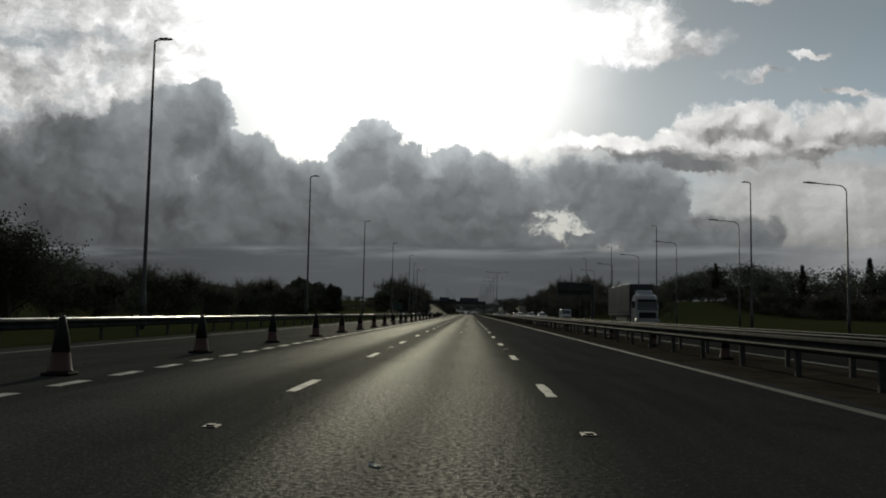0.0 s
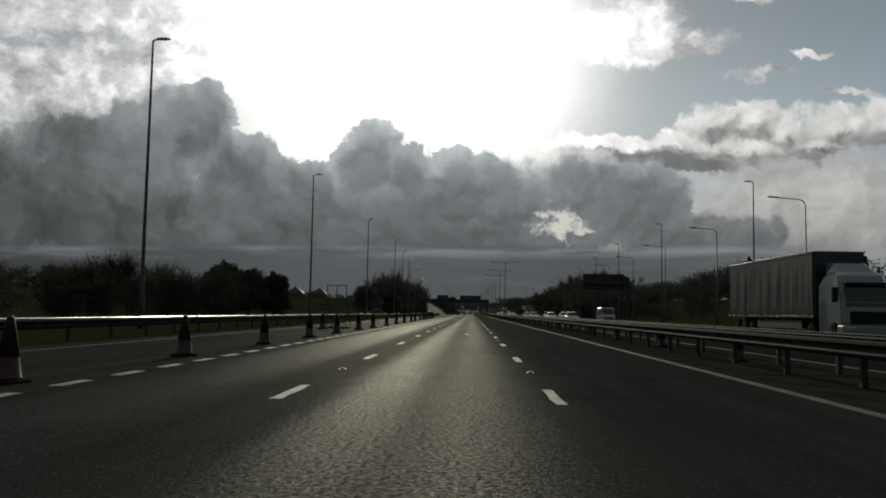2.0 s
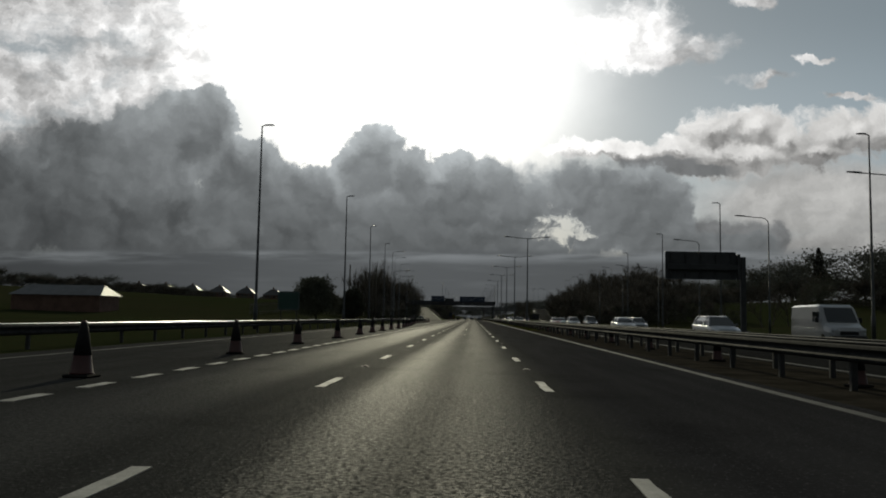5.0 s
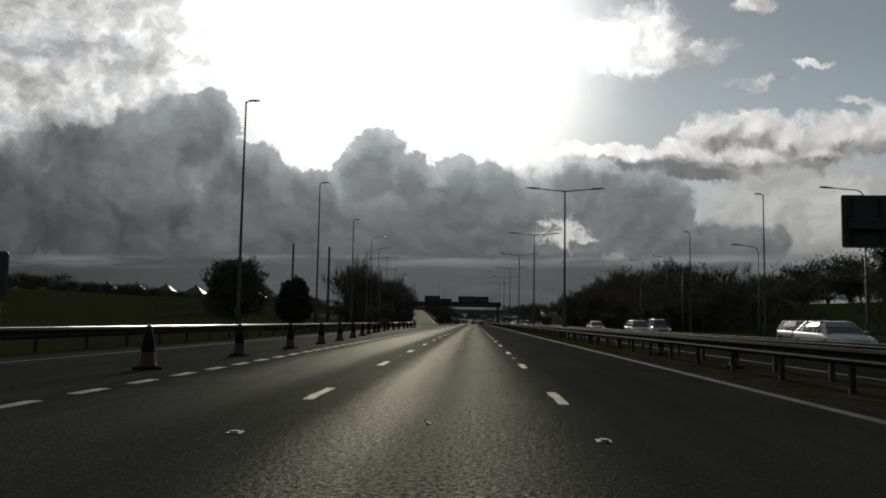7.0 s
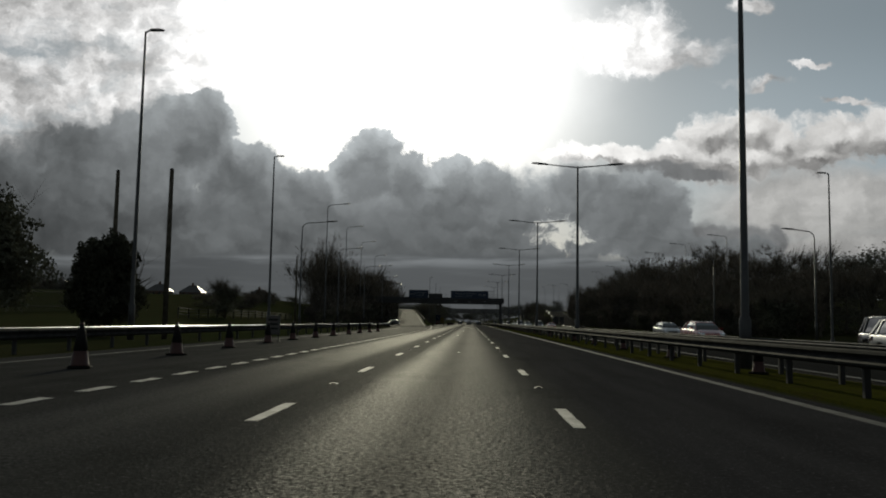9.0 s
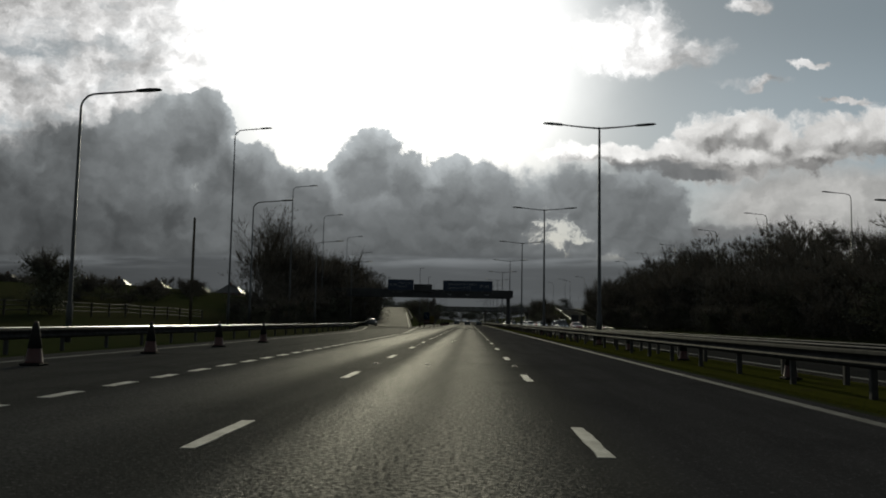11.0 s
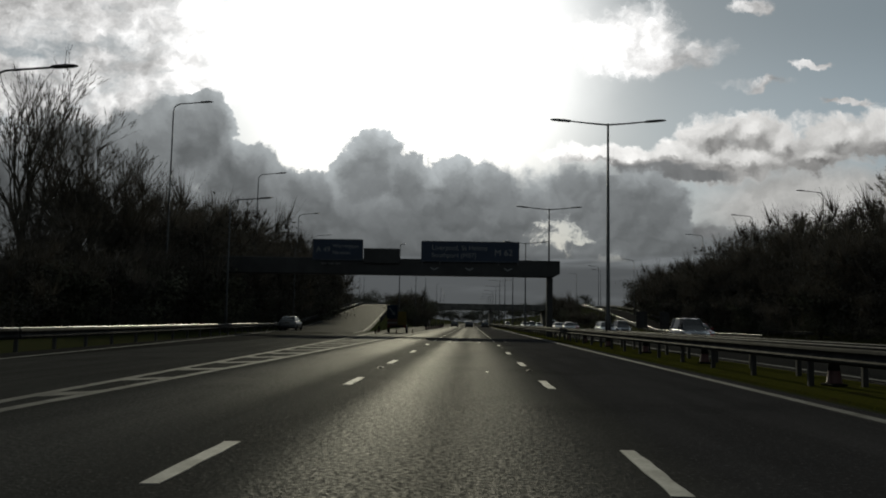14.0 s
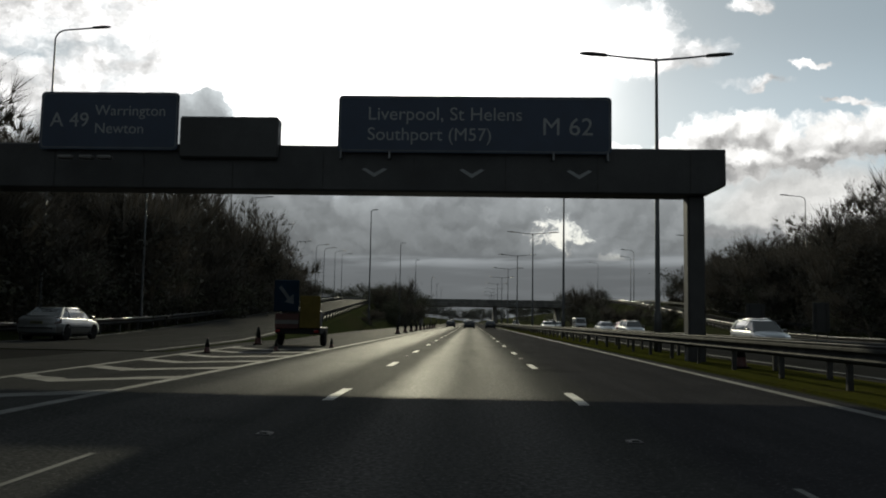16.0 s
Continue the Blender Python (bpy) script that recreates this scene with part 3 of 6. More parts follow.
def markings():
    forms = [worn_dash(2.0, 0.15, k) for k in range(4)]
    shift = {38: -1.4, 39: -2.1, 40: -0.7, 41: -0.2}
    for k in range(-5, 76):
        y = 12.46 + 9 * k + shift.get(k, 0)
        part("lane_dash", forms[k % 4], PAINT, road, at=pose(LINE_L, y, 0))
        part("lane_dash", forms[(k + 1) % 4], PAINT, road, at=pose(LINE_R, y, 0))
    shorts = [worn_dash(1.0, 0.2, 10 + k) for k in range(3)]
    for k in range(0, 165):
        part("lane_dash", shorts[k % 3], PAINT, road, at=pose(LINE_S, -4 + 2 * k, 0))
    part("edge_line", ribbon(Shape(), straight(EDGE_R, Y0, Y1), 0.2), EDGE_PAINT, road_outer)
    part("edge_line", ribbon(Shape(), straight(OPP_L + 0.35, Y0, Y1), 0.2), EDGE_PAINT, road_opposite)
    part("edge_line", ribbon(Shape(), straight(20.4, Y0, Y1), 0.2), EDGE_PAINT, road_opposite)
    part("edge_line", ribbon(Shape(), straight(EDGE_L, Y0, 330) + [(EDGE_L - 1.3, 350, 0), (EDGE_L - 3.7, 372, 0), (EDGE_L - 6.1, 392, 0), (EDGE_L - 7.4, 404, 0)], 0.15), EDGE_PAINT, road)
    part("edge_line", ribbon(Shape(), straight(LINE_S, GORE0, 760, 18), 0.2), EDGE_PAINT, road)
    part("edge_line", ribbon(Shape(), [(gore_left(y), y, 0) for y in range(int(GORE0), int(GORE1) + 1, 6)], 0.2), EDGE_PAINT, road)
    dash = [worn_dash(2.0, 0.12, 20 + k) for k in range(3)]
    for k in range(-5, 76):
        for x in (12.6, 16.3):
            part("lane_dash", dash[k % 3], PAINT, road_opposite, at=pose(x, 9 * k + 3, 0))
    # chevrons of the gore, points towards the traffic
    for k in range(23):
        y = GORE0 + 11 + k * 3.15
        r = random.Random(k)
        mid = (gore_left(y) + LINE_S) / 2 - 0.25
        for side in (gore_left, lambda q: LINE_S):
            edge_x = side(y + 1.2)
            inset = 0.12 if edge_x < mid else -0.12
            run = abs(edge_x - mid) * 0.75
            pts = [(mid + (edge_x + inset - mid) * i / 5, y + run * i / 5 + r.uniform(-0.05, 0.05)) for i in range(6)]
            ring = pts + [(x, q + 0.72 + r.uniform(-0.08, 0.08)) for x, q in pts[::-1]]
            if edge_x < mid:
                ring = ring[::-1]
            s = Shape().loft([[(x, q, -0.01) for x, q in ring], [(x, q, 0.006) for x, q in ring]])
            part("chevron_leg", s, EDGE_PAINT, road)
    # road studs in every second gap
    stud = Shape().box(-0.075, -0.10, -0.01, 0.075, 0.10, 0.012, 0.008)
    stud.box(-0.04, -0.05, 0.012, 0.04, 0.05, 0.026, 0.006)
    stud = stud.mesh("road_stud", GALV_DARK)
    for k in range(-2, 36):
        for x in (LINE_L, LINE_R):
            part("road_stud", stud, GALV_DARK, road, at=pose(x, 7.95 + 18 * k, 0))
    # saw-cut detector loops before the gantry, the sealant's sheen put in as pale paint
    for x0, x1, ya, yb in ((-1.5, 0.22, 377.4, 379.5),):
        s = Shape()
        for x in (x0, x1):
            s.box(x - 0.035, ya - 0.05, -0.01, x + 0.035, yb + 0.5, 0.005)
        for y in (ya, yb):
            s.box(x0 - 0.2, y - 0.035, -0.01, x1 + 0.1, y + 0.035, 0.0065)
        s.box(x0 + 0.2, yb + 0.95, -0.01, x1 - 0.1, yb + 1.0, 0.0065)
        part("detector_loop", s, PAINT, road)
    for x, ya, yb, base in ((-3.57, 377.5, 380.0, road), (-3.57, 382.0, 384.6, road), (1.86, 378.6, 383.8, road_outer)):
        part("detector_cut", Shape().box(x - 0.03, ya, -0.01, x + 0.03, yb, 0.005), EDGE_PAINT, base)


markings()


LITTER = material("pale_scrap", (0.42, 0.42, 0.41), 0.6, 0.0, 0.2, 4.0, 60, 0.1)


def scraps():
    """Small pale scraps lying in the lane."""
    r = random.Random(8)
    for x, y in ((-0.68, 6.1), (-0.46, 46.7), (-0.2, 88.2), (-0.62, 171), (-0.65, 193), (-1.1, 277.7), (-1.0, 303), (-0.9, 304.8), (0.1, 349), (-1.2, 120), (-0.5, 240)):
        t = thing("litter", pose(x, y, 0, 0, 0, r.uniform(0, 180)), "small pale crumpled scrap lying on the asphalt", "litter", "scraps on the road")
        s = Shape()
        ring = [(0.03 * math.cos(a) * r.uniform(0.5, 1.2), 0.08 * math.sin(a) * r.uniform(0.6, 1.2)) for a in [k * math.pi / 5 for k in range(10)]]
        s.loft([[(p, q, 0.001) for p, q in ring], [(p * 1.1, q, 0.006 + r.uniform(0, 0.012)) for p, q in ring], [(p * 0.5, q * 0.6, 0.012 + r.uniform(0, 0.012)) for p, q in ring]])
        part("scrap", s, LITTER, t)


scraps()

# ---- slip roads and bridge ----
def smooth_path(keys, y):
    for (ya, xa), (yb, xb) in zip(keys, keys[1:]):
        if y <= yb:
            t = (y - ya) / (yb - ya)
            return xa + (xb - xa) * t
    return keys[-1][1]


LEFT_SLIP = [(330, -9.0), (372, -11.6), (404, -14.9), (420, -16.0), (450, -18.5), (500, -22.7), (560, -27.9), (604, -31.8), (640, -35.6)]
RIGHT_SLIP = [(330, 29.4), (400, 29.8), (450, 30.8), (500, 32.4), (560, 36.2), (600, 39.5), (640, 44.0)]
RIGHT_RISE = [(330, 0.0), (448, 0.0), (473, 0.9), (497, 2.5), (530, 4.4), (570, 6.0), (604, 6.8), (640, 6.8)]


def slip_z(y):
    """Even climb of the slip road, eased at its foot."""
    d = max(y - 416.0, 0.0)
    return min(0.0357 * (d * d / (d + 14.0)) * 1.06, 6.8)


def right_z(y):
    return smooth_path(RIGHT_RISE, y)


def slip(name, path, half, y0, y1, label, base, rise=slip_z):
    rings = []
    y = y0
    while y <= y1:
        x, z = smooth_path(path, y), rise(y) + 0.012
        rings.append([(x - half, y, z), (x + half, y, z), (x + half + 1.2, y, z - 0.08), (x + half + 1.5 + z * 1.3, y, -0.3), (x - half - 1.5 - z * 1.3, y, -0.3), (x - half - 1.2, y, z - 0.08)])
        y += 5
    s = Shape()
    s.loft([r[::-1] for r in rings])
    bank = tagged(new(name, s.mesh(name, GRASS)), label, "embankment", kind="structure")
    top = Shape()
    top.loft([[(r[0][0], r[0][1], r[0][2] + 0.012), (r[1][0], r[1][1], r[1][2] + 0.012)] for r in rings], closed=False)
    part("carriageway", top, base, bank)
    lines = Shape()
    for off in (-half + 0.5, half - 0.5):
        ribbon(lines, [((r[0][0] + r[1][0]) / 2 + off, r[0][1], r[0][2] + 0.014) for r in rings], 0.15)
    part("edge_line", lines, EDGE_PAINT, bank)
    return bank


slip("slip_road_left", LEFT_SLIP, 4.5, 404, 640, "rising asphalt slip road on a grass embankment", ASPHALT)
slip("slip_road_right", RIGHT_SLIP, 3.4, 404, 640, "asphalt slip road on a grass embankment", ASPHALT_DARK, right_z)


def bridge():
    b = thing("road_bridge", pose(0, 632, 0), "dark concrete road bridge over the motorway", "bridge")
    part("deck", Shape().box(-70, -6, 5.7, 70, 6, 6.9, 0.15), CONCRETE, b)
    for y in (-6, 5.7):
        part("parapet", Shape().box(-70, y, 6.9, 70, y + 0.3, 7.9, 0.04), CONCRETE, b)
    for x in (-16, 6.8, 26):
        part("pier", Shape().box(x - 0.5, -4.5, -0.1, x + 0.5, 4.5, 5.7, 0.1), CONCRETE, b)
    for x0, x1 in ((-70, -30), (38, 70)):
        part("abutment", Shape().box(x0, -5.5, -0.1, x1, 5.5, 5.7, 0.1), CONCRETE, b)


bridge()


# ---- safety barriers ----
def barrier(pts, name="safety_barrier", label="galvanised corrugated steel safety barrier on short posts", face=1, spacing=3.2, posts=True, rail_mat=None, edge=RAIL_GLINT):
    """Corrugated rail along (x, y, z of the ground), with posts every few metres."""
    t = thing(name, pose(0, 0, 0), label, "barrier")
    prof = [(0.0, 0.49), (0.07, 0.53), (0.08, 0.57), (0.02, 0.63), (0.02, 0.67), (0.08, 0.73), (0.07, 0.78), (0.0, 0.82), (-0.05, 0.83), (-0.05, 0.815), (-0.01, 0.80), (0.0, 0.66), (-0.01, 0.5), (-0.01, 0.49)]
    rings = [[(x + face * a, y, z + h) for a, h in (prof if face > 0 else prof[::-1])] for x, y, z in pts]
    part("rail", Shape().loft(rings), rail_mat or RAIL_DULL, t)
    # the sun's glint along the top, added as a pale strip on the dark rail
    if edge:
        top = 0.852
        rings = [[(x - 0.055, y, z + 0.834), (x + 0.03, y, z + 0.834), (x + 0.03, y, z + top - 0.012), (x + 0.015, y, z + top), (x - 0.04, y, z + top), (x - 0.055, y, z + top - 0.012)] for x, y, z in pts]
        part("top_glint", Shape().loft([r[::-1] for r in rings]), edge, t, "thin pale strip painted as the sun's glint on the rail top")
    if posts:
        post = Shape().box(-0.055, -0.05, -0.25, 0.055, 0.05, 0.72, 0.01).mesh("post", GALV_DARK)
        plate = Shape().box(-0.07, -0.16, 0.47, 0.10, 0.16, 0.50, 0.01).mesh("joint_plate", GALV_DARK)
        left = 0.0
        for (xa, ya, za), (xb, yb, zb) in zip(pts, pts[1:]):
            n = max(1, round((yb - ya) / spacing))
            for i in range(n):
                q = i / n
                part("post", post, GALV_DARK, t, at=pose(xa + (xb - xa) * q - face * 0.09, ya + (yb - ya) * q, za + (zb - za) * q))
    return t


MED_A = [(6.46, -20 + 20 * i, 0) for i in range(22)] + [(6.35, 430, 0), (6.3, 460, 0), (6.3, 520, 0), (6.3, 600, 0), (6.3, 760, 0)]
barrier(MED_A, face=-1, label="grey corrugated steel barrier along the central reserve", edge=RAIL_GLINT_DIM)
barrier([(x + 1.25, y, z) for x, y, z in MED_A], face=1, label="grey corrugated steel barrier facing the opposite carriageway", edge=RAIL_GLINT_DIM)
barrier([(-13.5, -20 + 20 * i, -0.11) for i in range(18)] + [(-14.4, 355, -0.11)], face=1, label="galvanised barrier along the verge with a painted glint on top", spacing=3.4)
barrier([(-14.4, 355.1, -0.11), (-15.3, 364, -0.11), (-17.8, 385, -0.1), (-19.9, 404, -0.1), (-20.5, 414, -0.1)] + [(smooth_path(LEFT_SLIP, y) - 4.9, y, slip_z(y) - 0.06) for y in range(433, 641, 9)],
        face=1, label="dull galvanised barrier curving up along the slip road", spacing=3.4, edge=RAIL_GLINT_SLIP)
barrier([(smooth_path(LEFT_SLIP, y) + 4.9, y, slip_z(y)) for y in range(450, 641, 10)], face=-1, label="steel barrier on the near edge of the rising slip road", edge=None)
barrier([(smooth_path(RIGHT_SLIP, y) - 4.0, y, right_z(y) - 0.35 * hump(y, 470, 440)) for y in range(405, 641, 9)], face=-1, label="steel barrier along the descending slip road with a painted glint on top", edge=RAIL_GLINT_SLIP)
barrier([(smooth_path(RIGHT_SLIP, y) + 4.4, y, right_z(y)) for y in range(410, 641, 10)], face=-1, label="dull steel barrier on the far edge of the slip road", edge=None)



# ---- lighting columns ----
def lantern(x0, x1, w, z, tilt=0.0, sgn=1):
    L = x1 - x0
    rows = ((0, 0.3, 0.35), (0.12, 0.9, 0.85), (0.6, 1.0, 1.0), (0.9, 0.75, 0.7), (1.0, 0.25, 0.25))
    rings = []
    for f, a, d in rows:
        pts = [(a * w * math.cos(q), 0.55 * w * d * math.sin(q) * (1.0 if math.sin(q) > 0 else 0.5)) for q in [i * math.pi / 4 for i in range(8)]]
        rings.append([(sgn * (x0 + f * L), p * sgn, z + f * L * tilt + h) for p, h in pts])
    return Shape().loft(rings)


def column_short(h=16.0):
    t = thing("street_lamp", pose(0, 0, 0), "tall grey tapered lighting column with a short-armed lantern", "street lamp", "verge lighting columns")
    part("pole", Shape().turned([(0.17, -0.3), (0.17, 1.7), (0.12, 1.85), (0.055, h - 0.15), (0.05, h)], 10), COLUMN, t, smooth=True)
    part("arm", Shape().tube([(0, 0, h - 0.1), (0.1, 0, h + 0.03), (0.4, 0, h + 0.06)], 0.045, 6), COLUMN, t, smooth=True)
    part("lantern", lantern(0.2, 1.0, 0.17, h + 0.07), COLUMN, t, smooth=True)
    part("access_door", Shape().box(-0.06, -0.185, 0.6, 0.06, -0.165, 1.2), GALV_DARK, t)
    return t


def column_arm(h, reach, name="bracket_street_lamp", label="grey lighting column with a curved bracket arm"):
    t = thing(name, pose(0, 0, 0), label, "street lamp", "bracket lighting columns")
    part("pole", Shape().turned([(0.13, -0.3), (0.13, 1.5), (0.095, 1.65), (0.05, h - 0.7)], 10), COLUMN, t, smooth=True)
    arc = [(0.7 * (1 - math.cos(a)), 0, h - 0.7 + 0.62 * math.sin(a)) for a in [i * math.pi / 12 for i in range(7)]]
    part("arm", Shape().tube([(0, 0, h - 0.75)] + arc + [(reach, 0, h + 0.06)], 0.045, 6), COLUMN, t, smooth=True)
    part("lantern", lantern(reach - 0.2, reach + 0.95, 0.19, h + 0.05, 0.06), COLUMN, t, smooth=True)
    return t


def column_double(h=12.9):
    t = thing("double_street_lamp", pose(0, 0, 0), "tall dark double-armed lighting column in the central reserve", "street lamp", "median lighting columns")
    part("pole", Shape().turned([(0.17, -0.1), (0.17, 1.6), (0.12, 1.75), (0.06, h)], 10), COLUMN, t, smooth=True)
    for sgn in (-1, 1):
        part("arm", Shape().tube([(0, 0, h - 0.08), (sgn * 1.3, 0, h + 0.03), (sgn * 2.3, 0, h + 0.14)], [0.055, 0.045, 0.04], 6), COLUMN, t, smooth=True)
        part("lantern", lantern(2.1, 3.38, 0.19, h + 0.11, 0.08, sgn), COLUMN, t, smooth=True)
    return t


def place_all(proto, spots):
    first = True
    for x, y, z, turn in spots:
        m = pose(x, y, z, 0, 0, turn)
        if first:
            proto.matrix_basis = m
            first = False
        else:
            copy_thing(proto, m)


VERGE = ((-17.8, 44.2), (-18.0, 90.2), (-17.65, 135.2), (-17.0, 178.8), (-16.1, 216.8), (-17.3, 250.5), (-18.4, 283.3))
place_all(column_short(), [(x, y, 0, 0) for x, y in VERGE] + [(-14.2, y, 0, 0) for y in (488, 535, 579, 660, 705, 750)]
          + [(30.8, y, z, 180) for y, z in ((45, 0), (90.8, 0), (136.5, 0), (180, 0), (219, 0), (250.5, -0.7), (280.7, -1.5))])
place_all(column_arm(12.0, 2.5), [(30.2, y, 0, 180) for y in (38, 66.5, 93, 121, 148, 175, 200.5, 226.5)])
place_all(column_arm(9.7, 1.9, "small_street_lamp", "smaller lighting column with a curved arm on the far verge"), [(30.0, y, 0, 180) for y in (250, 282, 312)])
place_all(column_arm(14.6, 2.4, "hill_street_lamp", "lighting column with a curved arm on the wooded bank"),
          [(44, y, land(44, y), 180) for y in (352, 379, 404, 434, 460, 488)])
place_all(column_arm(17.6, 2.4, "tall_street_lamp", "very tall lighting column with a hooked arm beside the slip road"),
          [(-21.3, 328, 0.4, 0), (-24.3, 366, 1.5, 0), (-25.5, 396.5, 1.5, 0), (-25.7, 425, 0.7, 0), (-27.4, 456, 0, 0), (-31, 488, 0, 0), (-35, 520, 0, 0)])
place_all(column_arm(10.9, 2.6, "low_street_lamp", "lower lighting column with a curved arm beside the slip road"),
          [(-17.2, 291, 0, 0), (-19.4, 328, 0.6, 0), (-20.05, 362, 0.3, 0), (-20.5, 397, 0.2, 0), (-22.5, 432, 0, 0)])
place_all(column_arm(12.4, 1.9, "junction_street_lamp", "distant lighting column with a curved arm above the slip road"),
          [(-35.7, 541, slip_z(541), 0), (-34.0, 553, slip_z(553), 0), (-34.6, 566, slip_z(566), 0), (-34.6, 581, slip_z(581), 0), (-35.4, 597, slip_z(597), 0),
           (35.2, 510, slip_z(510), 180), (34.6, 556, slip_z(556), 180), (40.5, 590, slip_z(590), 180), (37.0, 622, 6.8, 180)])
place_all(column_double(), [(7.58, 232.5 + 36.2 * k, -0.3 if k < 2 else 0, 0) for k in range(15)])


def bare_pole(x, y, h):
    t = thing("telegraph_pole", pose(x, y, land(x, y)), "dark bare wooden pole without a lantern", "pole", "bare poles")
    part("shaft", Shape().turned([(0.15, -0.3), (0.14, h * 0.5), (0.11, h)], 9), BARK, t, smooth=True)
    part("cap", Shape().turned([(0.12, h), (0.13, h + 0.03), (0.05, h + 0.09)], 9), GALV_DARK, t)


for x, y, h in ((-21.7, 258, 10.0), (-16.5, 253, 9.2), (-27.2, 335.5, 10.6)):
    bare_pole(x, y, h)


# ---- writing ----
def lettering(text, size, x, z, y, parent, mat=WHITE, name="lettering"):
    c = bpy.data.curves.new(name, "FONT")
    c.body, c.size, c.extrude = text, size, 0.004
    c.align_x, c.align_y = "LEFT", "CENTER"
    c.materials.append(mat)
    tmp = bpy.data.objects.new(name, c)
    scene.collection.objects.link(tmp)
    me = bpy.data.meshes.new_from_object(tmp.evaluated_get(bpy.context.evaluated_depsgraph_get()))
    bpy.data.objects.remove(tmp)
    # one object a letter
    bm = bmesh.new()
    bm.from_mesh(me)
    seen_, islands = set(), []
    for v0 in bm.verts:
        if v0 in seen_:
            continue
        stack, isle = [v0], []
        seen_.add(v0)
        while stack:
            q = stack.pop()
            isle.append(q)
            for e in q.link_edges:
                o = e.other_vert(q)
                if o not in seen_:
                    seen_.add(o)
                    stack.append(o)
        islands.append(isle)
    for isle in islands:
        index = {q: i for i, q in enumerate(isle)}
        fs = {f for q in isle for f in q.link_faces}
        part("letter", mesh_of("letter", [tuple(q.co) for q in isle], [tuple(index[q] for q in f.verts) for f in fs], mat), mat, parent, at=pose(x, y, z, 90, 0, 0))
    bm.free()


def panel(name, x0, x1, z0, z1, y, mat, parent, label=""):
    """A sign plate with rounded corners, white border and backing rails."""
    r = 0.14
    ring = []
    for cx, cz, a0 in ((x1 - r, z1 - r, 0), (x0 + r, z1 - r, 90), (x0 + r, z0 + r, 180), (x1 - r, z0 + r, 270)):
        ring += [(cx + r * math.cos(radians(a0 + 22.5 * i)), cz + r * math.sin(radians(a0 + 22.5 * i))) for i in range(5)]
    s = Shape()
    s.loft([[(x, y + 0.05, z) for x, z in ring], [(x, y, z) for x, z in ring]])
    ob = part(name, s, mat, parent, label)
    cx, cz = (x0 + x1) / 2, (z0 + z1) / 2
    inner = lambda d: [(cx + (x - cx) * (1 - d / (x1 - x0) * 2), cz + (z - cz) * (1 - d / (z1 - z0) * 2)) for x, z in ring]
    b = Shape()
    o, i = inner(0.04), inner(0.09)
    n = len(o)
    b.add([(x, y - 0.004, z) for x, z in o] + [(x, y - 0.004, z) for x, z in i], [(k, (k + 1) % n, n + (k + 1) % n, n + k) for k in range(n)])
    part("border", b, DULL_WHITE, ob)
    for z in (z0 + 0.3 * (z1 - z0), z0 + 0.75 * (z1 - z0)):
        part("backing_rail", Shape().box(x0 + 0.15, y + 0.05, z - 0.04, x1 - 0.15, y + 0.13, z + 0.04), GALV_DARK, ob)
    return ob


# ---- gantry ----
GY = 404.85


def gantry():
    g = thing("sign_gantry", pose(-0.2, GY, -0.14), "dark steel motorway sign gantry with direction signs over the lanes", "gantry")
    beam = Shape()
    beam.loft([[(x, -0.55, z0), (x, -0.55, 6.95), (x, -0.5, 7.0), (x, 0.5, 7.0), (x, 0.55, 6.95), (x, 0.55, z0 + 0.0), (x, 0.5, z0 - 0.05), (x, -0.5, z0 - 0.05)] for x, z0 in ((-29, 5.54), (7.3, 5.54), (7.92, 5.85))])
    part("beam", beam, GANTRY, g)
    for k in range(12):
        x = -26.2 + 3.0 * k
        part("seam", Shape().box(x - 0.02, -0.565, 5.56, x + 0.02, -0.552, 6.94), GALV_DARK, g)
    for x in (7.03, -28.2):
        p = part("post", Shape().box(x - 0.28, -0.3, -0.2, x + 0.28, 0.3, 5.5, 0.06), GANTRY, g)
        part("base_plate", Shape().box(x - 0.5, -0.5, -0.05, x + 0.5, 0.5, 0.08, 0.03), CONCRETE, p)
    big = panel("sign", -4.71, 4.22, 6.75, 8.64, -0.72, SIGN_BLUE, g, "blue direction sign with white lettering")
    lettering("Liverpool, St Helens", 0.62, -3.75, 8.02, -0.728, big)
    lettering("Southport (M57)", 0.60, -3.75, 7.34, -0.728, big)
    lettering("M 62", 0.82, 1.95, 7.62, -0.728, big)
    small = panel("sign", -14.68, -10.03, 6.75, 8.69, -0.72, SIGN_BLUE, g, "blue direction sign with white lettering")
    lettering("A 49", 0.68, -14.35, 7.72, -0.728, small)
    lettering("Warrington", 0.50, -12.85, 8.05, -0.728, small)
    lettering("Newton", 0.50, -12.85, 7.45, -0.728, small)
    part("signal_box", Shape().box(-9.97, -0.75, 6.5, -6.69, -0.2, 7.9, 0.06), GANTRY, g, "dark blank signal cabinet")
    for x in (-13.6, -12.9, -12.3):
        part("lamp", Shape().box(x - 0.22, -1.15, 6.36, x + 0.22, -0.9, 6.48, 0.03), REFLECT, g)
    for x in (-3.5, -0.3, 3.2):
        a = Shape()
        a.add([(x + dx, -0.56, 6.12 + dz) for dx, dz in ((0, -0.16), (0.42, 0.1), (0.3, 0.14), (0, -0.03), (-0.3, 0.14), (-0.42, 0.1))], [(0, 1, 2, 3), (0, 3, 4, 5)])
        part("lane_arrow", a, WHITE, g)
    for x in (-4.6, -3.0, 2.35, 4.1):
        part("bracket", Shape().box(x - 0.03, -0.74, 6.55, x + 0.03, -0.55, 6.8), GALV, g)


gantry()

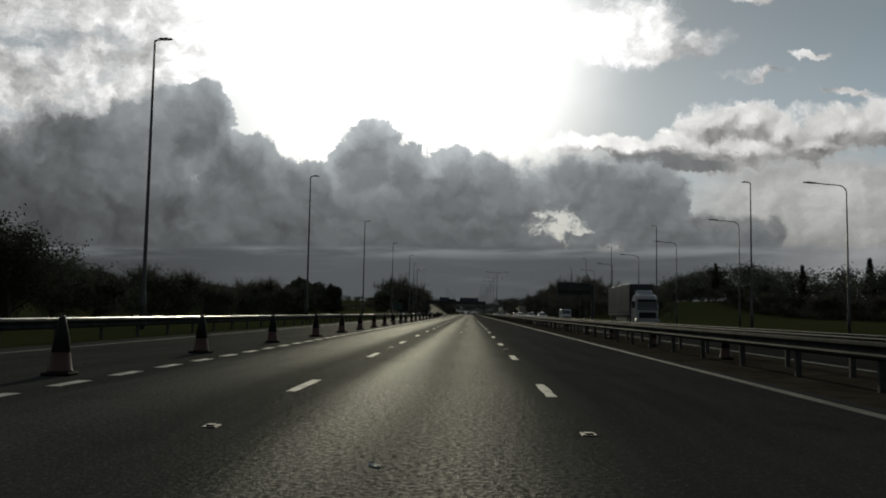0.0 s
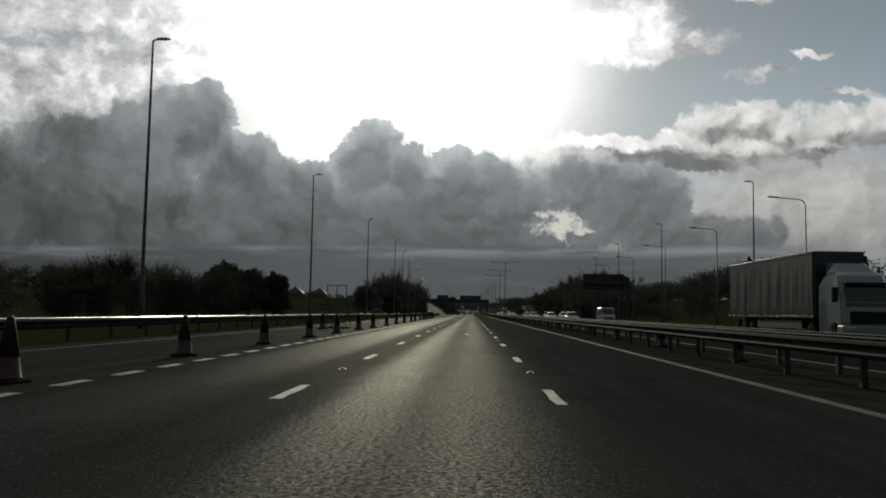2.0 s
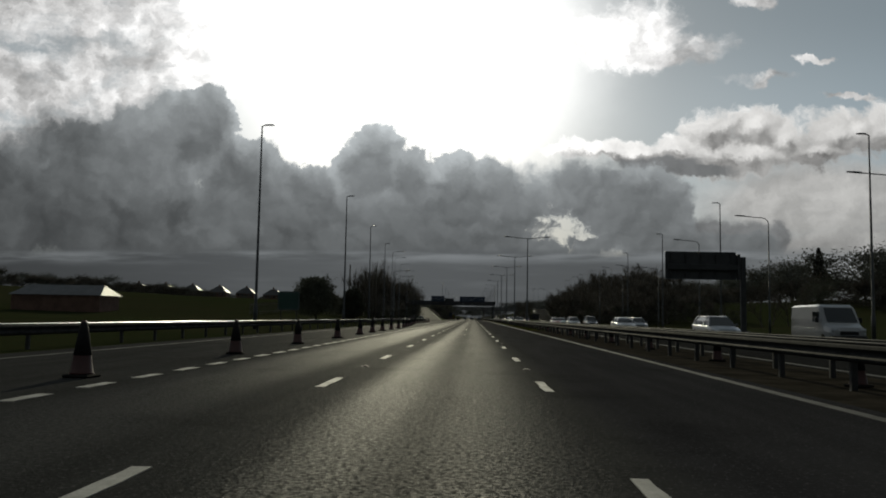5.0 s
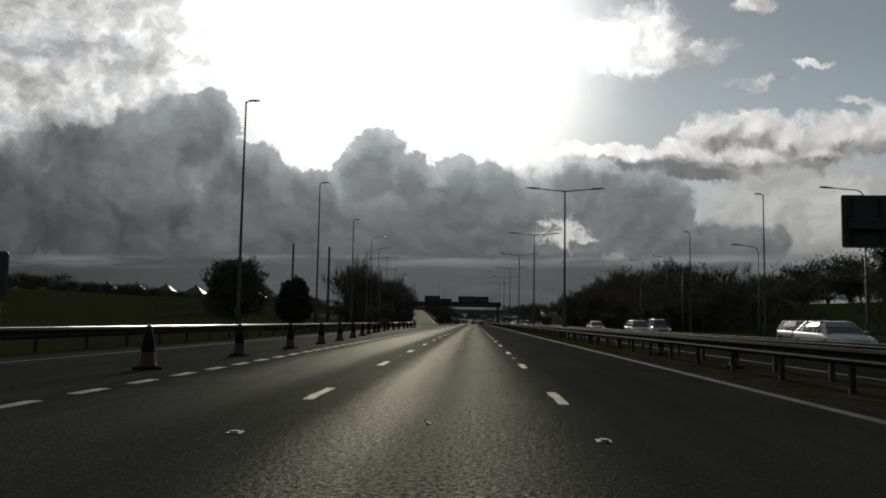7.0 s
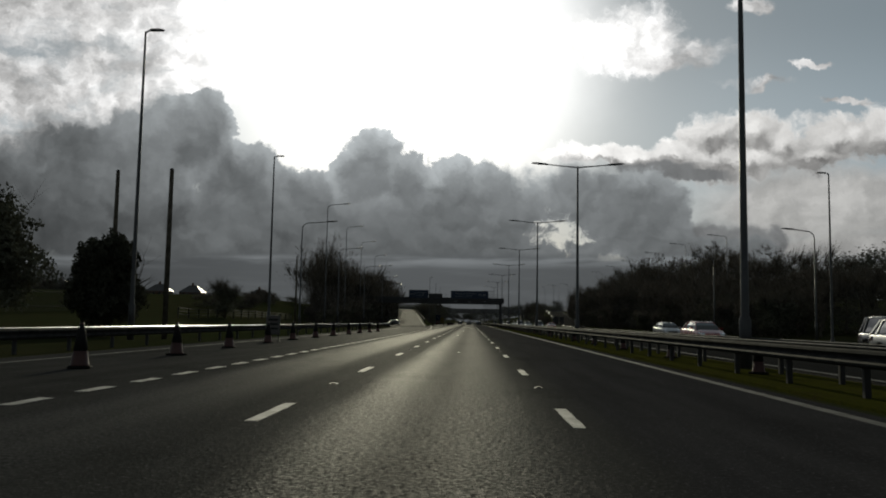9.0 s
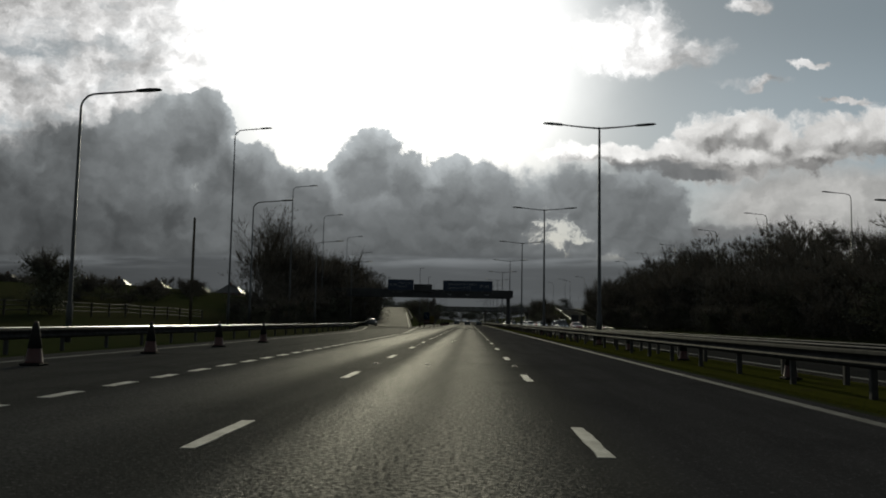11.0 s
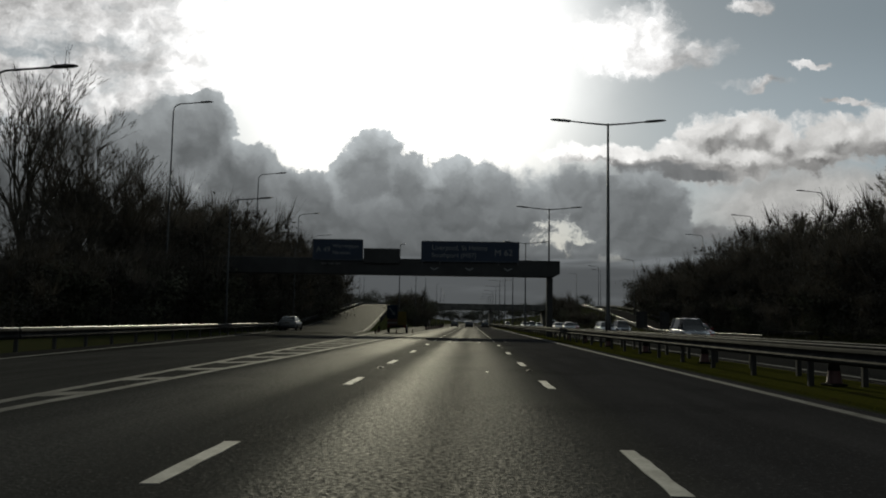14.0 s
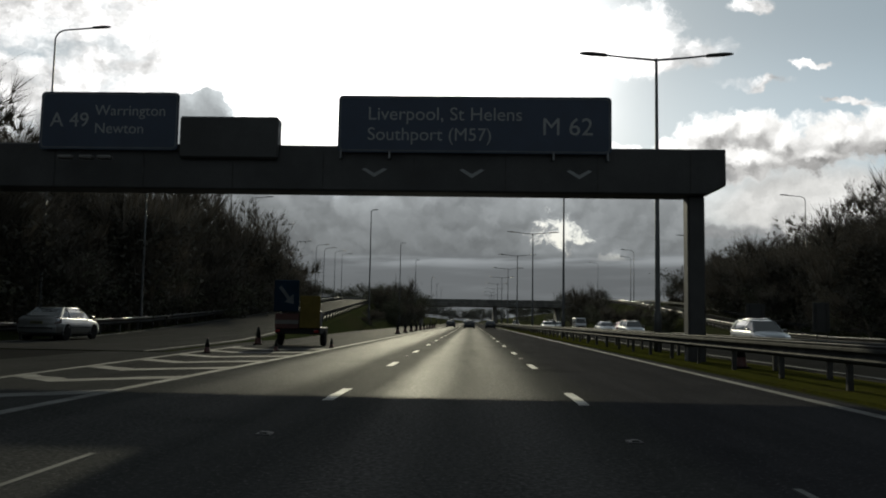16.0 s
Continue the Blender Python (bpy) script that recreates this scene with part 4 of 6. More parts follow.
# ---- trees ----
def grow(seed, h, spread, upright, levels, first=0.25, sides=6):
    """Trunk and limbs as tubes; returns the shape and the tips of the finest branches."""
    r = random.Random(seed)
    s, tips = Shape(), []

    def limb(p, d, length, rad, level):
        n = (4, 3, 2, 1)[level]
        pts, rads = [p], [rad]
        for i in range(n):
            d = (d + Vector((r.gauss(0, 0.13), r.gauss(0, 0.13), r.gauss(0, 0.06) + 0.07 * upright))).normalized()
            pts.append(pts[-1] + d * length / n)
            rads.append(rad * (1 - 0.8 * (i + 1) / n))
        s.tube(pts, rads, max(3, sides - level * 2) if level < 2 else 3)
        if level == levels:
            tips.extend((q, d) for q in pts[1:])
            return
        for k in range(r.randint(5, 7) if level == 0 else r.randint(3, 5)):
            f = first + (1 - first) * (k + r.random()) / 6 if level == 0 else r.uniform(0.3, 1.0)
            i = min(int(f * n), n - 1)
            q = pts[i].lerp(pts[i + 1], min(f * n - i, 1.0))
            a = r.uniform(0, 2 * math.pi)
            out = Vector((math.cos(a), math.sin(a), 0)) * spread + d * upright + Vector((0, 0, 0.25))
            limb(q, out.normalized(), length * r.uniform(0.42, 0.62), rads[i] * 0.55, level + 1)

    limb(Vector((0, 0, -0.3)), Vector((0, 0, 1)), h * 0.72, h * 0.018 + 0.05, 0)
    return s, tips


def sprays(seed, tips, n, size, width, droop=0.2, flat=False):
    """Fine twigs or leaves round the tips, as thin slips."""
    r = random.Random(seed)
    v, f = [], []
    for q, d in tips:
        for _ in range(n):
            w = Vector((r.gauss(0, 1), r.gauss(0, 1), r.gauss(0, 0.8))).normalized()
            if flat:
                o = q + w * size * r.uniform(0.2, 2.2)
                a = Vector((r.gauss(0, 1), r.gauss(0, 1), r.gauss(0, 1))).normalized() * width
                b = a.cross(w).normalized() * width
            else:
                o = q
                a = (d * 0.95 + w * 0.62 + Vector((0, 0, 0.42 - droop))).normalized() * size * r.uniform(0.5, 1.3)
                b = a.cross(w).normalized() * width
            k = len(v)
            v += [tuple(o - b * 1.25), tuple(o + b * 1.25), tuple(o + a * 1.25)]
            f.append((k, k + 1, k + 2))
    return v, f


TREE_KINDS = {}


def tree_kind(key, name, label, seed, h, spread, upright, levels, n, size, width, mat, flat, first=0.25):
    trunk, tips = grow(seed, h, spread, upright, levels, first)
    if key.startswith("leafy"):
        # fill the crown with uneven clumps
        r = random.Random(seed + 9)
        for _ in range(105):
            d = Vector((r.gauss(0, 1), r.gauss(0, 1), r.gauss(0, 1))).normalized() * r.uniform(0.25, 1.0) ** 0.6
            k = 0.85 + 0.5 * noise.noise(d * 2.3 + Vector((seed, 0, 0)))
            tips.append((Vector((d.x * 0.33 * h * k, d.y * 0.33 * h * k, 0.50 * h + d.z * 0.44 * h * k)), d))
    v, f = sprays(seed + 50, tips, n, size, width, flat=flat)
    twigs = None
    if key.startswith(("bush", "under")):
        # fine bare shoots standing out of the leaf mass
        r = random.Random(seed + 70)
        high = sorted(tips, key=lambda q: -q[0].z)[: max(20, len(tips) * 3 // 5)]
        outer = [(q, (Vector((q.x, q.y, 0)) * 0.16 + Vector((r.gauss(0, 0.25), r.gauss(0, 0.25), 1.0))).normalized()) for q, _ in high]
        tv, tf = sprays(seed + 71, outer, 30, size * 2.2, 0.015, 0.0)
        twigs = mesh_of("brushwood", tv, tf, TWIG)
    TREE_KINDS[key] = (name, label, trunk.mesh("trunk", BARK), mesh_of("crown", v, f, mat), h, twigs)


tree_kind("bare_a", "bare_tree", "leafless tree with fine dark twigs on the bank", 1, 11, 0.85, 0.72, 3, 14, 1.0, 0.019, TWIG, False, 0.12)
tree_kind("bare_b", "bare_tree", "leafless tree with fine dark twigs on the bank", 2, 10, 0.95, 0.62, 3, 14, 0.95, 0.019, TWIG, False, 0.10)
tree_kind("bare_c", "bare_tree", "leafless upright tree with many fine twigs", 3, 12, 0.68, 0.95, 3, 16, 1.0, 0.019, TWIG, False, 0.15)
tree_kind("leafy_a", "leafy_tree", "dark leafy tree with an uneven crown", 4, 8, 0.95, 0.55, 3, 34, 0.55, 0.095, LEAF, True, 0.03)
tree_kind("leafy_b", "leafy_tree", "dark leafy tree with an uneven crown", 5, 7.5, 0.9, 0.6, 3, 34, 0.55, 0.095, LEAF, True, 0.03)
tree_kind("bush_a", "bush", "dense dark bush on the verge", 6, 4.2, 1.2, 0.4, 2, 60, 0.55, 0.085, LEAF, True, 0.02)
tree_kind("bush_b", "bush", "dense dark thicket on the bank", 7, 5.0, 1.2, 0.5, 2, 48, 0.62, 0.062, LEAF_DARK, True, 0.02)
tree_kind("under", "undergrowth", "dense dark undergrowth along the edge of the wood", 12, 4.6, 1.25, 0.45, 2, 44, 0.7, 0.075, LEAF_DARK, True, 0.0)
tree_kind("far_a", "distant_tree", "dark distant tree behind the field", 8, 15, 1.0, 0.5, 2, 46, 1.7, 0.28, LEAF_HAZED, True, 0.03)
tree_kind("far_b", "distant_tree", "dark distant tree behind the field", 9, 14, 1.1, 0.45, 2, 42, 1.7, 0.28, LEAF_HAZED, True, 0.03)
tree_kind("poplar", "poplar_tree", "tall narrow bare poplar tree", 10, 16, 0.22, 1.5, 3, 6, 1.1, 0.03, TWIG, False, 0.1)


def fan_tree(key, seed, h):
    """Leafless tree whose limbs fork upwards into a rounded fan of fine twigs."""
    r = random.Random(seed)
    trunk = Shape()
    trunk.tube([Vector((0, 0, -0.3)), Vector((0.1, 0, 0.16 * h)), Vector((0, 0.1, 0.34 * h))], [0.02 * h + 0.04, 0.015 * h, 0.011 * h], 8)
    v, f = [], []

    def fork(p, d, length, rad, level):
        q = p + d * length * 0.5 + Vector((r.gauss(0, 0.04), r.gauss(0, 0.04), 0)) * length
        e = p + d * length + Vector((0, 0, 0.06 * length))
        if level < 3:
            trunk.tube([p, q, e], [rad, rad * 0.8, rad * 0.6], 4 if level < 2 else 3)
        else:
            side = d.cross(Vector((r.gauss(0, 1), r.gauss(0, 1), r.gauss(0, 1)))).normalized() * max(rad, 0.02)
            k = len(v)
            v.extend([tuple(p - side), tuple(p + side), tuple(q + side * 0.8), tuple(e), tuple(q - side * 0.8)])
            f.append((k, k + 1, k + 2, k + 3, k + 4))
        if level == 6:
            return
        for i in range(2 if level > 3 else r.choice((2, 3))):
            w = Vector((r.gauss(0, 1), r.gauss(0, 1), r.gauss(0, 0.5))).normalized()
            fork(e if i else q.lerp(e, r.uniform(0.2, 1.0)), (d + w * r.uniform(0.22, 0.5) + Vector((0, 0, 0.07))).normalized(), length * r.uniform(0.62, 0.86), rad * 0.62, level + 1)

    for i in range(9):
        a, lean = 2.4 * i + r.uniform(-0.3, 0.3), 0.08 + 0.065 * i
        d = Vector((math.cos(a) * lean, math.sin(a) * lean, 1.0)).normalized()
        fork(Vector((0, 0, h * (0.34 - 0.022 * i))), d, h * r.uniform(0.17, 0.21), 0.008 * h, 0)
    TREE_KINDS[key] = ("bare_tree", "tall leafless tree with a rounded fan of fine branches", trunk.mesh("trunk", BARK), mesh_of("crown", v, f, TWIG), h)


def dome_tree(key, seed, h, wide):
    """Full-leaved tree whose rounded, lumpy crown hangs almost to the ground."""
    r = random.Random(seed)
    trunk, tips = grow(seed, h * 0.95, 0.9, 0.6, 2, 0.1)
    v, f = [], []
    for _ in range(22000):
        d = Vector((r.gauss(0, 1), r.gauss(0, 1), r.gauss(0, 1))).normalized()
        k = 0.86 + 0.34 * noise.noise(d * 2.1 + Vector((seed, 0, 0))) + 0.16 * noise.noise(d * 6.0)
        d = d * k * r.uniform(0.12, 1.0) ** 0.4
        low = 1.0 + 0.8 * max(0.0, -d.z)
        o = Vector((d.x * wide * low, d.y * wide * low, h * 0.54 + d.z * h * (0.46 if d.z > 0 else 0.5)))
        a = Vector((r.gauss(0, 1), r.gauss(0, 1), r.gauss(0, 1))).normalized() * r.uniform(0.09, 0.15)
        b = a.cross(Vector((r.gauss(0, 1), r.gauss(0, 1), r.gauss(0, 1)))).normalized() * r.uniform(0.06, 0.10)
        k = len(v)
        v += [tuple(o - a), tuple(o + b * 1.6), tuple(o + a)]
        f.append((k, k + 1, k + 2))
    TREE_KINDS[key] = ("leafy_tree", "dense dark tree with a rounded crown down to the grass", trunk.mesh("trunk", BARK), mesh_of("crown", v, f, LEAF), h)


dome_tree("dome_a", 31, 7.6, 3.5)
dome_tree("dome_b", 35, 6.0, 1.9)
fan_tree("fan_a", 21, 15.0)
fan_tree("fan_b", 22, 14.0)


def conifer(key):
    r = random.Random(77)
    trunk = Shape().turned([(0.35, -0.3), (0.2, 10), (0.05, 19)], 7)
    v, f = [], []
    for i in range(1500):
        z = 1.5 + 18 * r.random() ** 1.1
        rad = 3.0 * (1 - z / 20) ** 0.7 * r.uniform(0.5, 1.05)
        a = r.uniform(0, 2 * math.pi)
        o = Vector((rad * math.cos(a), rad * math.sin(a), z))
        u = Vector((math.cos(a), math.sin(a), r.uniform(-0.4, 0.6))) * 0.5
        w = Vector((-math.sin(a), math.cos(a), r.uniform(-0.5, 0.5))) * 0.35
        k = len(v)
        v += [tuple(o - w), tuple(o + u), tuple(o + w), tuple(o - u)]
        f.append((k, k + 1, k + 2, k + 3))
    TREE_KINDS[key] = ("conifer", "dark pointed conifer in the distant tree line", trunk.mesh("trunk", BARK), mesh_of("crown", v, f, LEAF_DARK), 20)


conifer("conifer")


def plant(key, x, y, h, z=None, wide=1.0, rnd=random.Random(11)):
    name, label, trunk, crown, full, *more = TREE_KINDS[key]
    k = h / full
    t = thing(name, pose(x, y, land(x, y) if z is None else z, 0, 0, rnd.uniform(0, 360)), label, "bush" if name in ("bush", "undergrowth") else "tree", name.replace("_", " ") + "s")
    t.scale = (k * wide, k * wide, k)
    part("trunk", trunk, BARK, t)
    part("crown", crown, BARK, t)
    if more and more[0]:
        part("brushwood", more[0], TWIG, t)
    return t


def woods():
    r = random.Random(5)
    # wooded bank beyond the opposite carriageway
    for row, x0 in enumerate((37.5, 43, 50, 58)):
        y = 300 + row * 2.0
        while y < 560:
            x = x0 + r.uniform(-1.6, 1.6) + 6 * hump(y, 470, 560)
            h = 4.9 + 3.0 * hump(y, 310, 410) + r.uniform(0, 1.8) + row * 0.5 - 1.5 * hump(y, 470, 560)
            plant(r.choice(("bare_a", "bush_b", "bare_b", "bush_b", "bare_c")), x, y, h, wide=1.25)
            y += r.uniform(4.8, 7.4) * (1.0 if row < 2 else 1.3)
    for k in range(34):
        y = 302 + 7.4 * k
        plant("under" if k % 3 else "bush_a", 34.6 + r.uniform(-0.8, 0.8) + 6 * hump(y, 440, 540), y, r.uniform(3.4, 5.2), wide=1.4)
    # wood beside the rising slip road
    for row, (x0, y0) in enumerate(((-27.5, 361), (-32, 374), (-37, 396), (-43, 436))):
        y = y0
        while y < 585:
            x = x0 + r.uniform(-1.4, 1.4) - 14 * hump(y, 460, 590)
            key = r.choice(("bare_a", "fan_b", "bare_b", "bush_b", "fan_a" if row else "bare_c"))
            plant(key, x, y, (4.4 + 4.4 * hump(y, 356, 392) + 3.0 * hump(y, 380, 430)) * r.uniform(0.82, 1.04) + row * 0.5 - 3.5 * hump(y, 475, 560), wide=1.15)
            y += r.uniform(4.2, 6.8) * (1.0 if row < 2 else 1.3)
    for k in range(28):
        y = 354 + 6.3 * k
        plant("bush_b" if k % 2 else "bush_a", -25.2 + r.uniform(-0.6, 0.6) - 12 * hump(y, 450, 560), y, r.uniform(3.8, 5.8) * (0.55 + 0.45 * hump(y, 354, 385)), wide=1.4)
    for k in range(40):
        y = 356 + 5.2 * k
        plant("under", -28.5 + r.uniform(-1.5, 0.8) - 13 * hump(y, 455, 575), y, r.uniform(0.6, 0.78) * (4.2 + 4.6 * hump(y, 356, 392) + 3.0 * hump(y, 380, 430)) - 2.0 * hump(y, 475, 560), wide=1.25)
    for k in range(36):
        y = 312 + 6.6 * k
        plant("under", 39.5 + r.uniform(-1.5, 1.5) + 6 * hump(y, 450, 550), y, r.uniform(5.6, 6.8) + 1.6 * hump(y, 330, 410), wide=1.4)
    plant("fan_a", -33.0, 388, 17.6)
    plant("fan_b", -30.4, 391.5, 15.8)
    plant("fan_a", -29.6, 399, 14.5)
    plant("fan_b", -32.0, 394, 14.6)
    # clumps between the carriageways and slip roads, before the bridge
    for x, y, h in ((-17.5, 549, 7.4), (-17.8, 539, 6.8), (-15.6, 531, 5.2), (-19.5, 557, 8.4), (-17, 545, 8.2), (-15.5, 556, 8.5), (-19, 562, 9.0), (-16, 572, 9.5), (-21, 580, 9.0), (-17, 590, 9.0), (-23, 596, 8.5), (-14.5, 600, 8.0), (-20, 606, 9.5), (-13, 538, 4.0), (-12.5, 560, 4.5),
                    (27, 555, 5.0), (28, 566, 6.5), (30, 578, 7.5), (28, 588, 8.5), (32, 598, 9.5), (29, 606, 9.0), (35, 610, 9.5)):
        plant(r.choice(("leafy_a", "leafy_b", "bush_b")), x, y, h, wide=1.25)
    # scrub on the slopes of both embankments
    for k in range(16):
        y = 486 + 7.5 * k
        plant(r.choice(("bush_a", "under", "bush_b")), smooth_path(RIGHT_SLIP, y) - 5.6 - r.uniform(0.4, 2.0), y, (1.4 + 0.75 * right_z(y)) * r.uniform(0.75, 1.1), z=-0.1, wide=1.5)
    for k in range(12):
        y = 478 + 6.0 * k
        plant(r.choice(("bush_a", "under", "bush_b")), smooth_path(LEFT_SLIP, y) + 5.8 + r.uniform(0.4, 1.8), y, (1.0 + 0.55 * slip_z(y)) * r.uniform(0.7, 1.05), z=-0.1, wide=1.4)
    # hedge along the top of the near bank
    for k in range(15):
        plant("under" if k % 3 else "bush_b", -40 - 0.35 * k + r.uniform(-1.5, 1.5), 334 + 4.4 * k, r.uniform(1.7, 2.6), wide=2.0)
    # dark wood that closes the view beyond the bridge
    for k in range(30):
        plant(r.choice(("far_a", "far_b")), -140 + 9.7 * k + r.uniform(-2, 2), 1535 + r.uniform(0, 45), r.uniform(20, 26), wide=1.3)
    # far tree line across the field
    y = -20
    while y < 640:
        plant(r.choice(("far_a", "far_b")), 126 + r.uniform(-6, 10), y, r.uniform(12, 18), wide=1.35)
        y += r.uniform(7.5, 11)
    y = -20
    while y < 520:
        plant("under", 117 + r.uniform(-3, 3), y, r.uniform(6, 8.5), wide=2.0)
        y += r.uniform(10, 14)
    for k in range(17):
        plant(r.choice(("far_a", "far_b")), -70 - 10.5 * k, 585 + r.uniform(-12, 12), r.uniform(3.5, 5.5), wide=1.9)
    for y in (405, 300, 356, 250):
        plant("conifer", 120, y, 19 if y != 356 else 17)
    for y in (254, 262, 270, 279, 288, 297):
        plant(r.choice(("bare_a", "bare_b", "leafy_a")), 58 + r.uniform(-4, 8), y, r.uniform(8, 10.5))
    plant("poplar", 62, 520, 15)
    plant("poplar", 65, 523, 13)
    plant("leafy_b", 36.0, 318, 6.0, wide=1.5)
    # thickets along the near verge
    y = 28
    while y < 152:
        plant(r.choice(("leafy_a", "leafy_b", "bush_a", "bush_b")), -29.5 + r.uniform(-2.2, 1.6), y, r.uniform(3.4, 4.9), wide=1.4)
        y += r.uniform(3.0, 4.6)
    for x, y, h in ((-25, 44, 6.3), (-27, 38, 6.8), (-24.5, 33, 6.0), (-28.5, 49, 5.8), (-28.5, 135, 5.4)):
        plant("leafy_a" if h > 6.2 else "leafy_b", x, y, h, wide=1.2)
    plant("dome_a", -28.2, 149, 6.8, wide=0.85)
    plant("dome_b", -30.6, 146, 7.1, wide=1.15)
    plant("dome_b", -25.6, 152, 6.2, wide=1.0)
    plant("dome_a", -26.2, 251, 8.2)
    plant("dome_b", -20.8, 255, 6.1)
    plant("bush_a", -34, 322, 4.6, wide=1.2)
    # low hedges and trees far across the left fields
    y = 90
    while y < 640:
        plant(r.choice(("far_a", "far_b")), -165 - r.uniform(0, 30), y, r.uniform(5, 9), wide=1.7)
        y += r.uniform(9, 13)
    y = 170
    while y < 640:
        plant("under", -158 - r.uniform(0, 12), y, r.uniform(4.0, 6.5), wide=2.3)
        y += r.uniform(6.5, 9.5)
    for k in range(18):
        plant(r.choice(("far_a", "far_b")), -44 - 5.6 * k, 655 + r.uniform(-12, 12), r.uniform(5, 9), wide=1.4)
    for k in range(14):
        plant(r.choice(("far_a", "far_b")), 50 + 6 * k, 590 + r.uniform(-20, 20), r.uniform(7, 11), wide=1.4)
    for k in range(14):
        s = -1 if k % 2 else 1
        plant(r.choice(("far_a", "far_b")), s * (26 + r.uniform(0, 30)), 665 + 12 * k, r.uniform(7, 12), wide=1.3)


woods()

# ---- vehicles ----
def shell(rows):
    """Body from cross sections: (y, half width, sill z, waist z, top z, top half width)."""
    s = Shape()
    rings = []
    for y, w, z0, zw, z1, wt in rows:
        half = [(w * 0.80, z0), (w * 0.96, z0 + 0.06), (w, z0 + 0.45 * (zw - z0)), (w * 0.985, zw - 0.04), (w * 0.94, zw), (wt + 0.06 * (w - wt), z1 - 0.05), (wt * 0.86, z1), (wt * 0.4, z1 + 0.012)]
        rings.append([(x, y, z) for x, z in half] + [(-x, y, z) for x, z in half[::-1]])
    s.loft(rings[::-1])
    return s


def wheel(parent, x, y, r=0.31, w=0.2):
    t = part("wheel", Shape().turned([(r * 0.62, -w / 2), (r * 0.92, -w / 2), (r, -w * 0.32), (r, w * 0.32), (r * 0.92, w / 2), (r * 0.62, w / 2)], 20, "x"), RUBBER, parent, "black tyre", True, pose(x, y, r))
    s = 1 if x > 0 else -1
    part("rim", Shape().turned([(r * 0.64, s * w * 0.2), (r * 0.6, s * w * 0.42), (r * 0.2, s * w * 0.36), (0.03, s * w * 0.4)], 16, "x"), RIM, t, smooth=True)
    return t


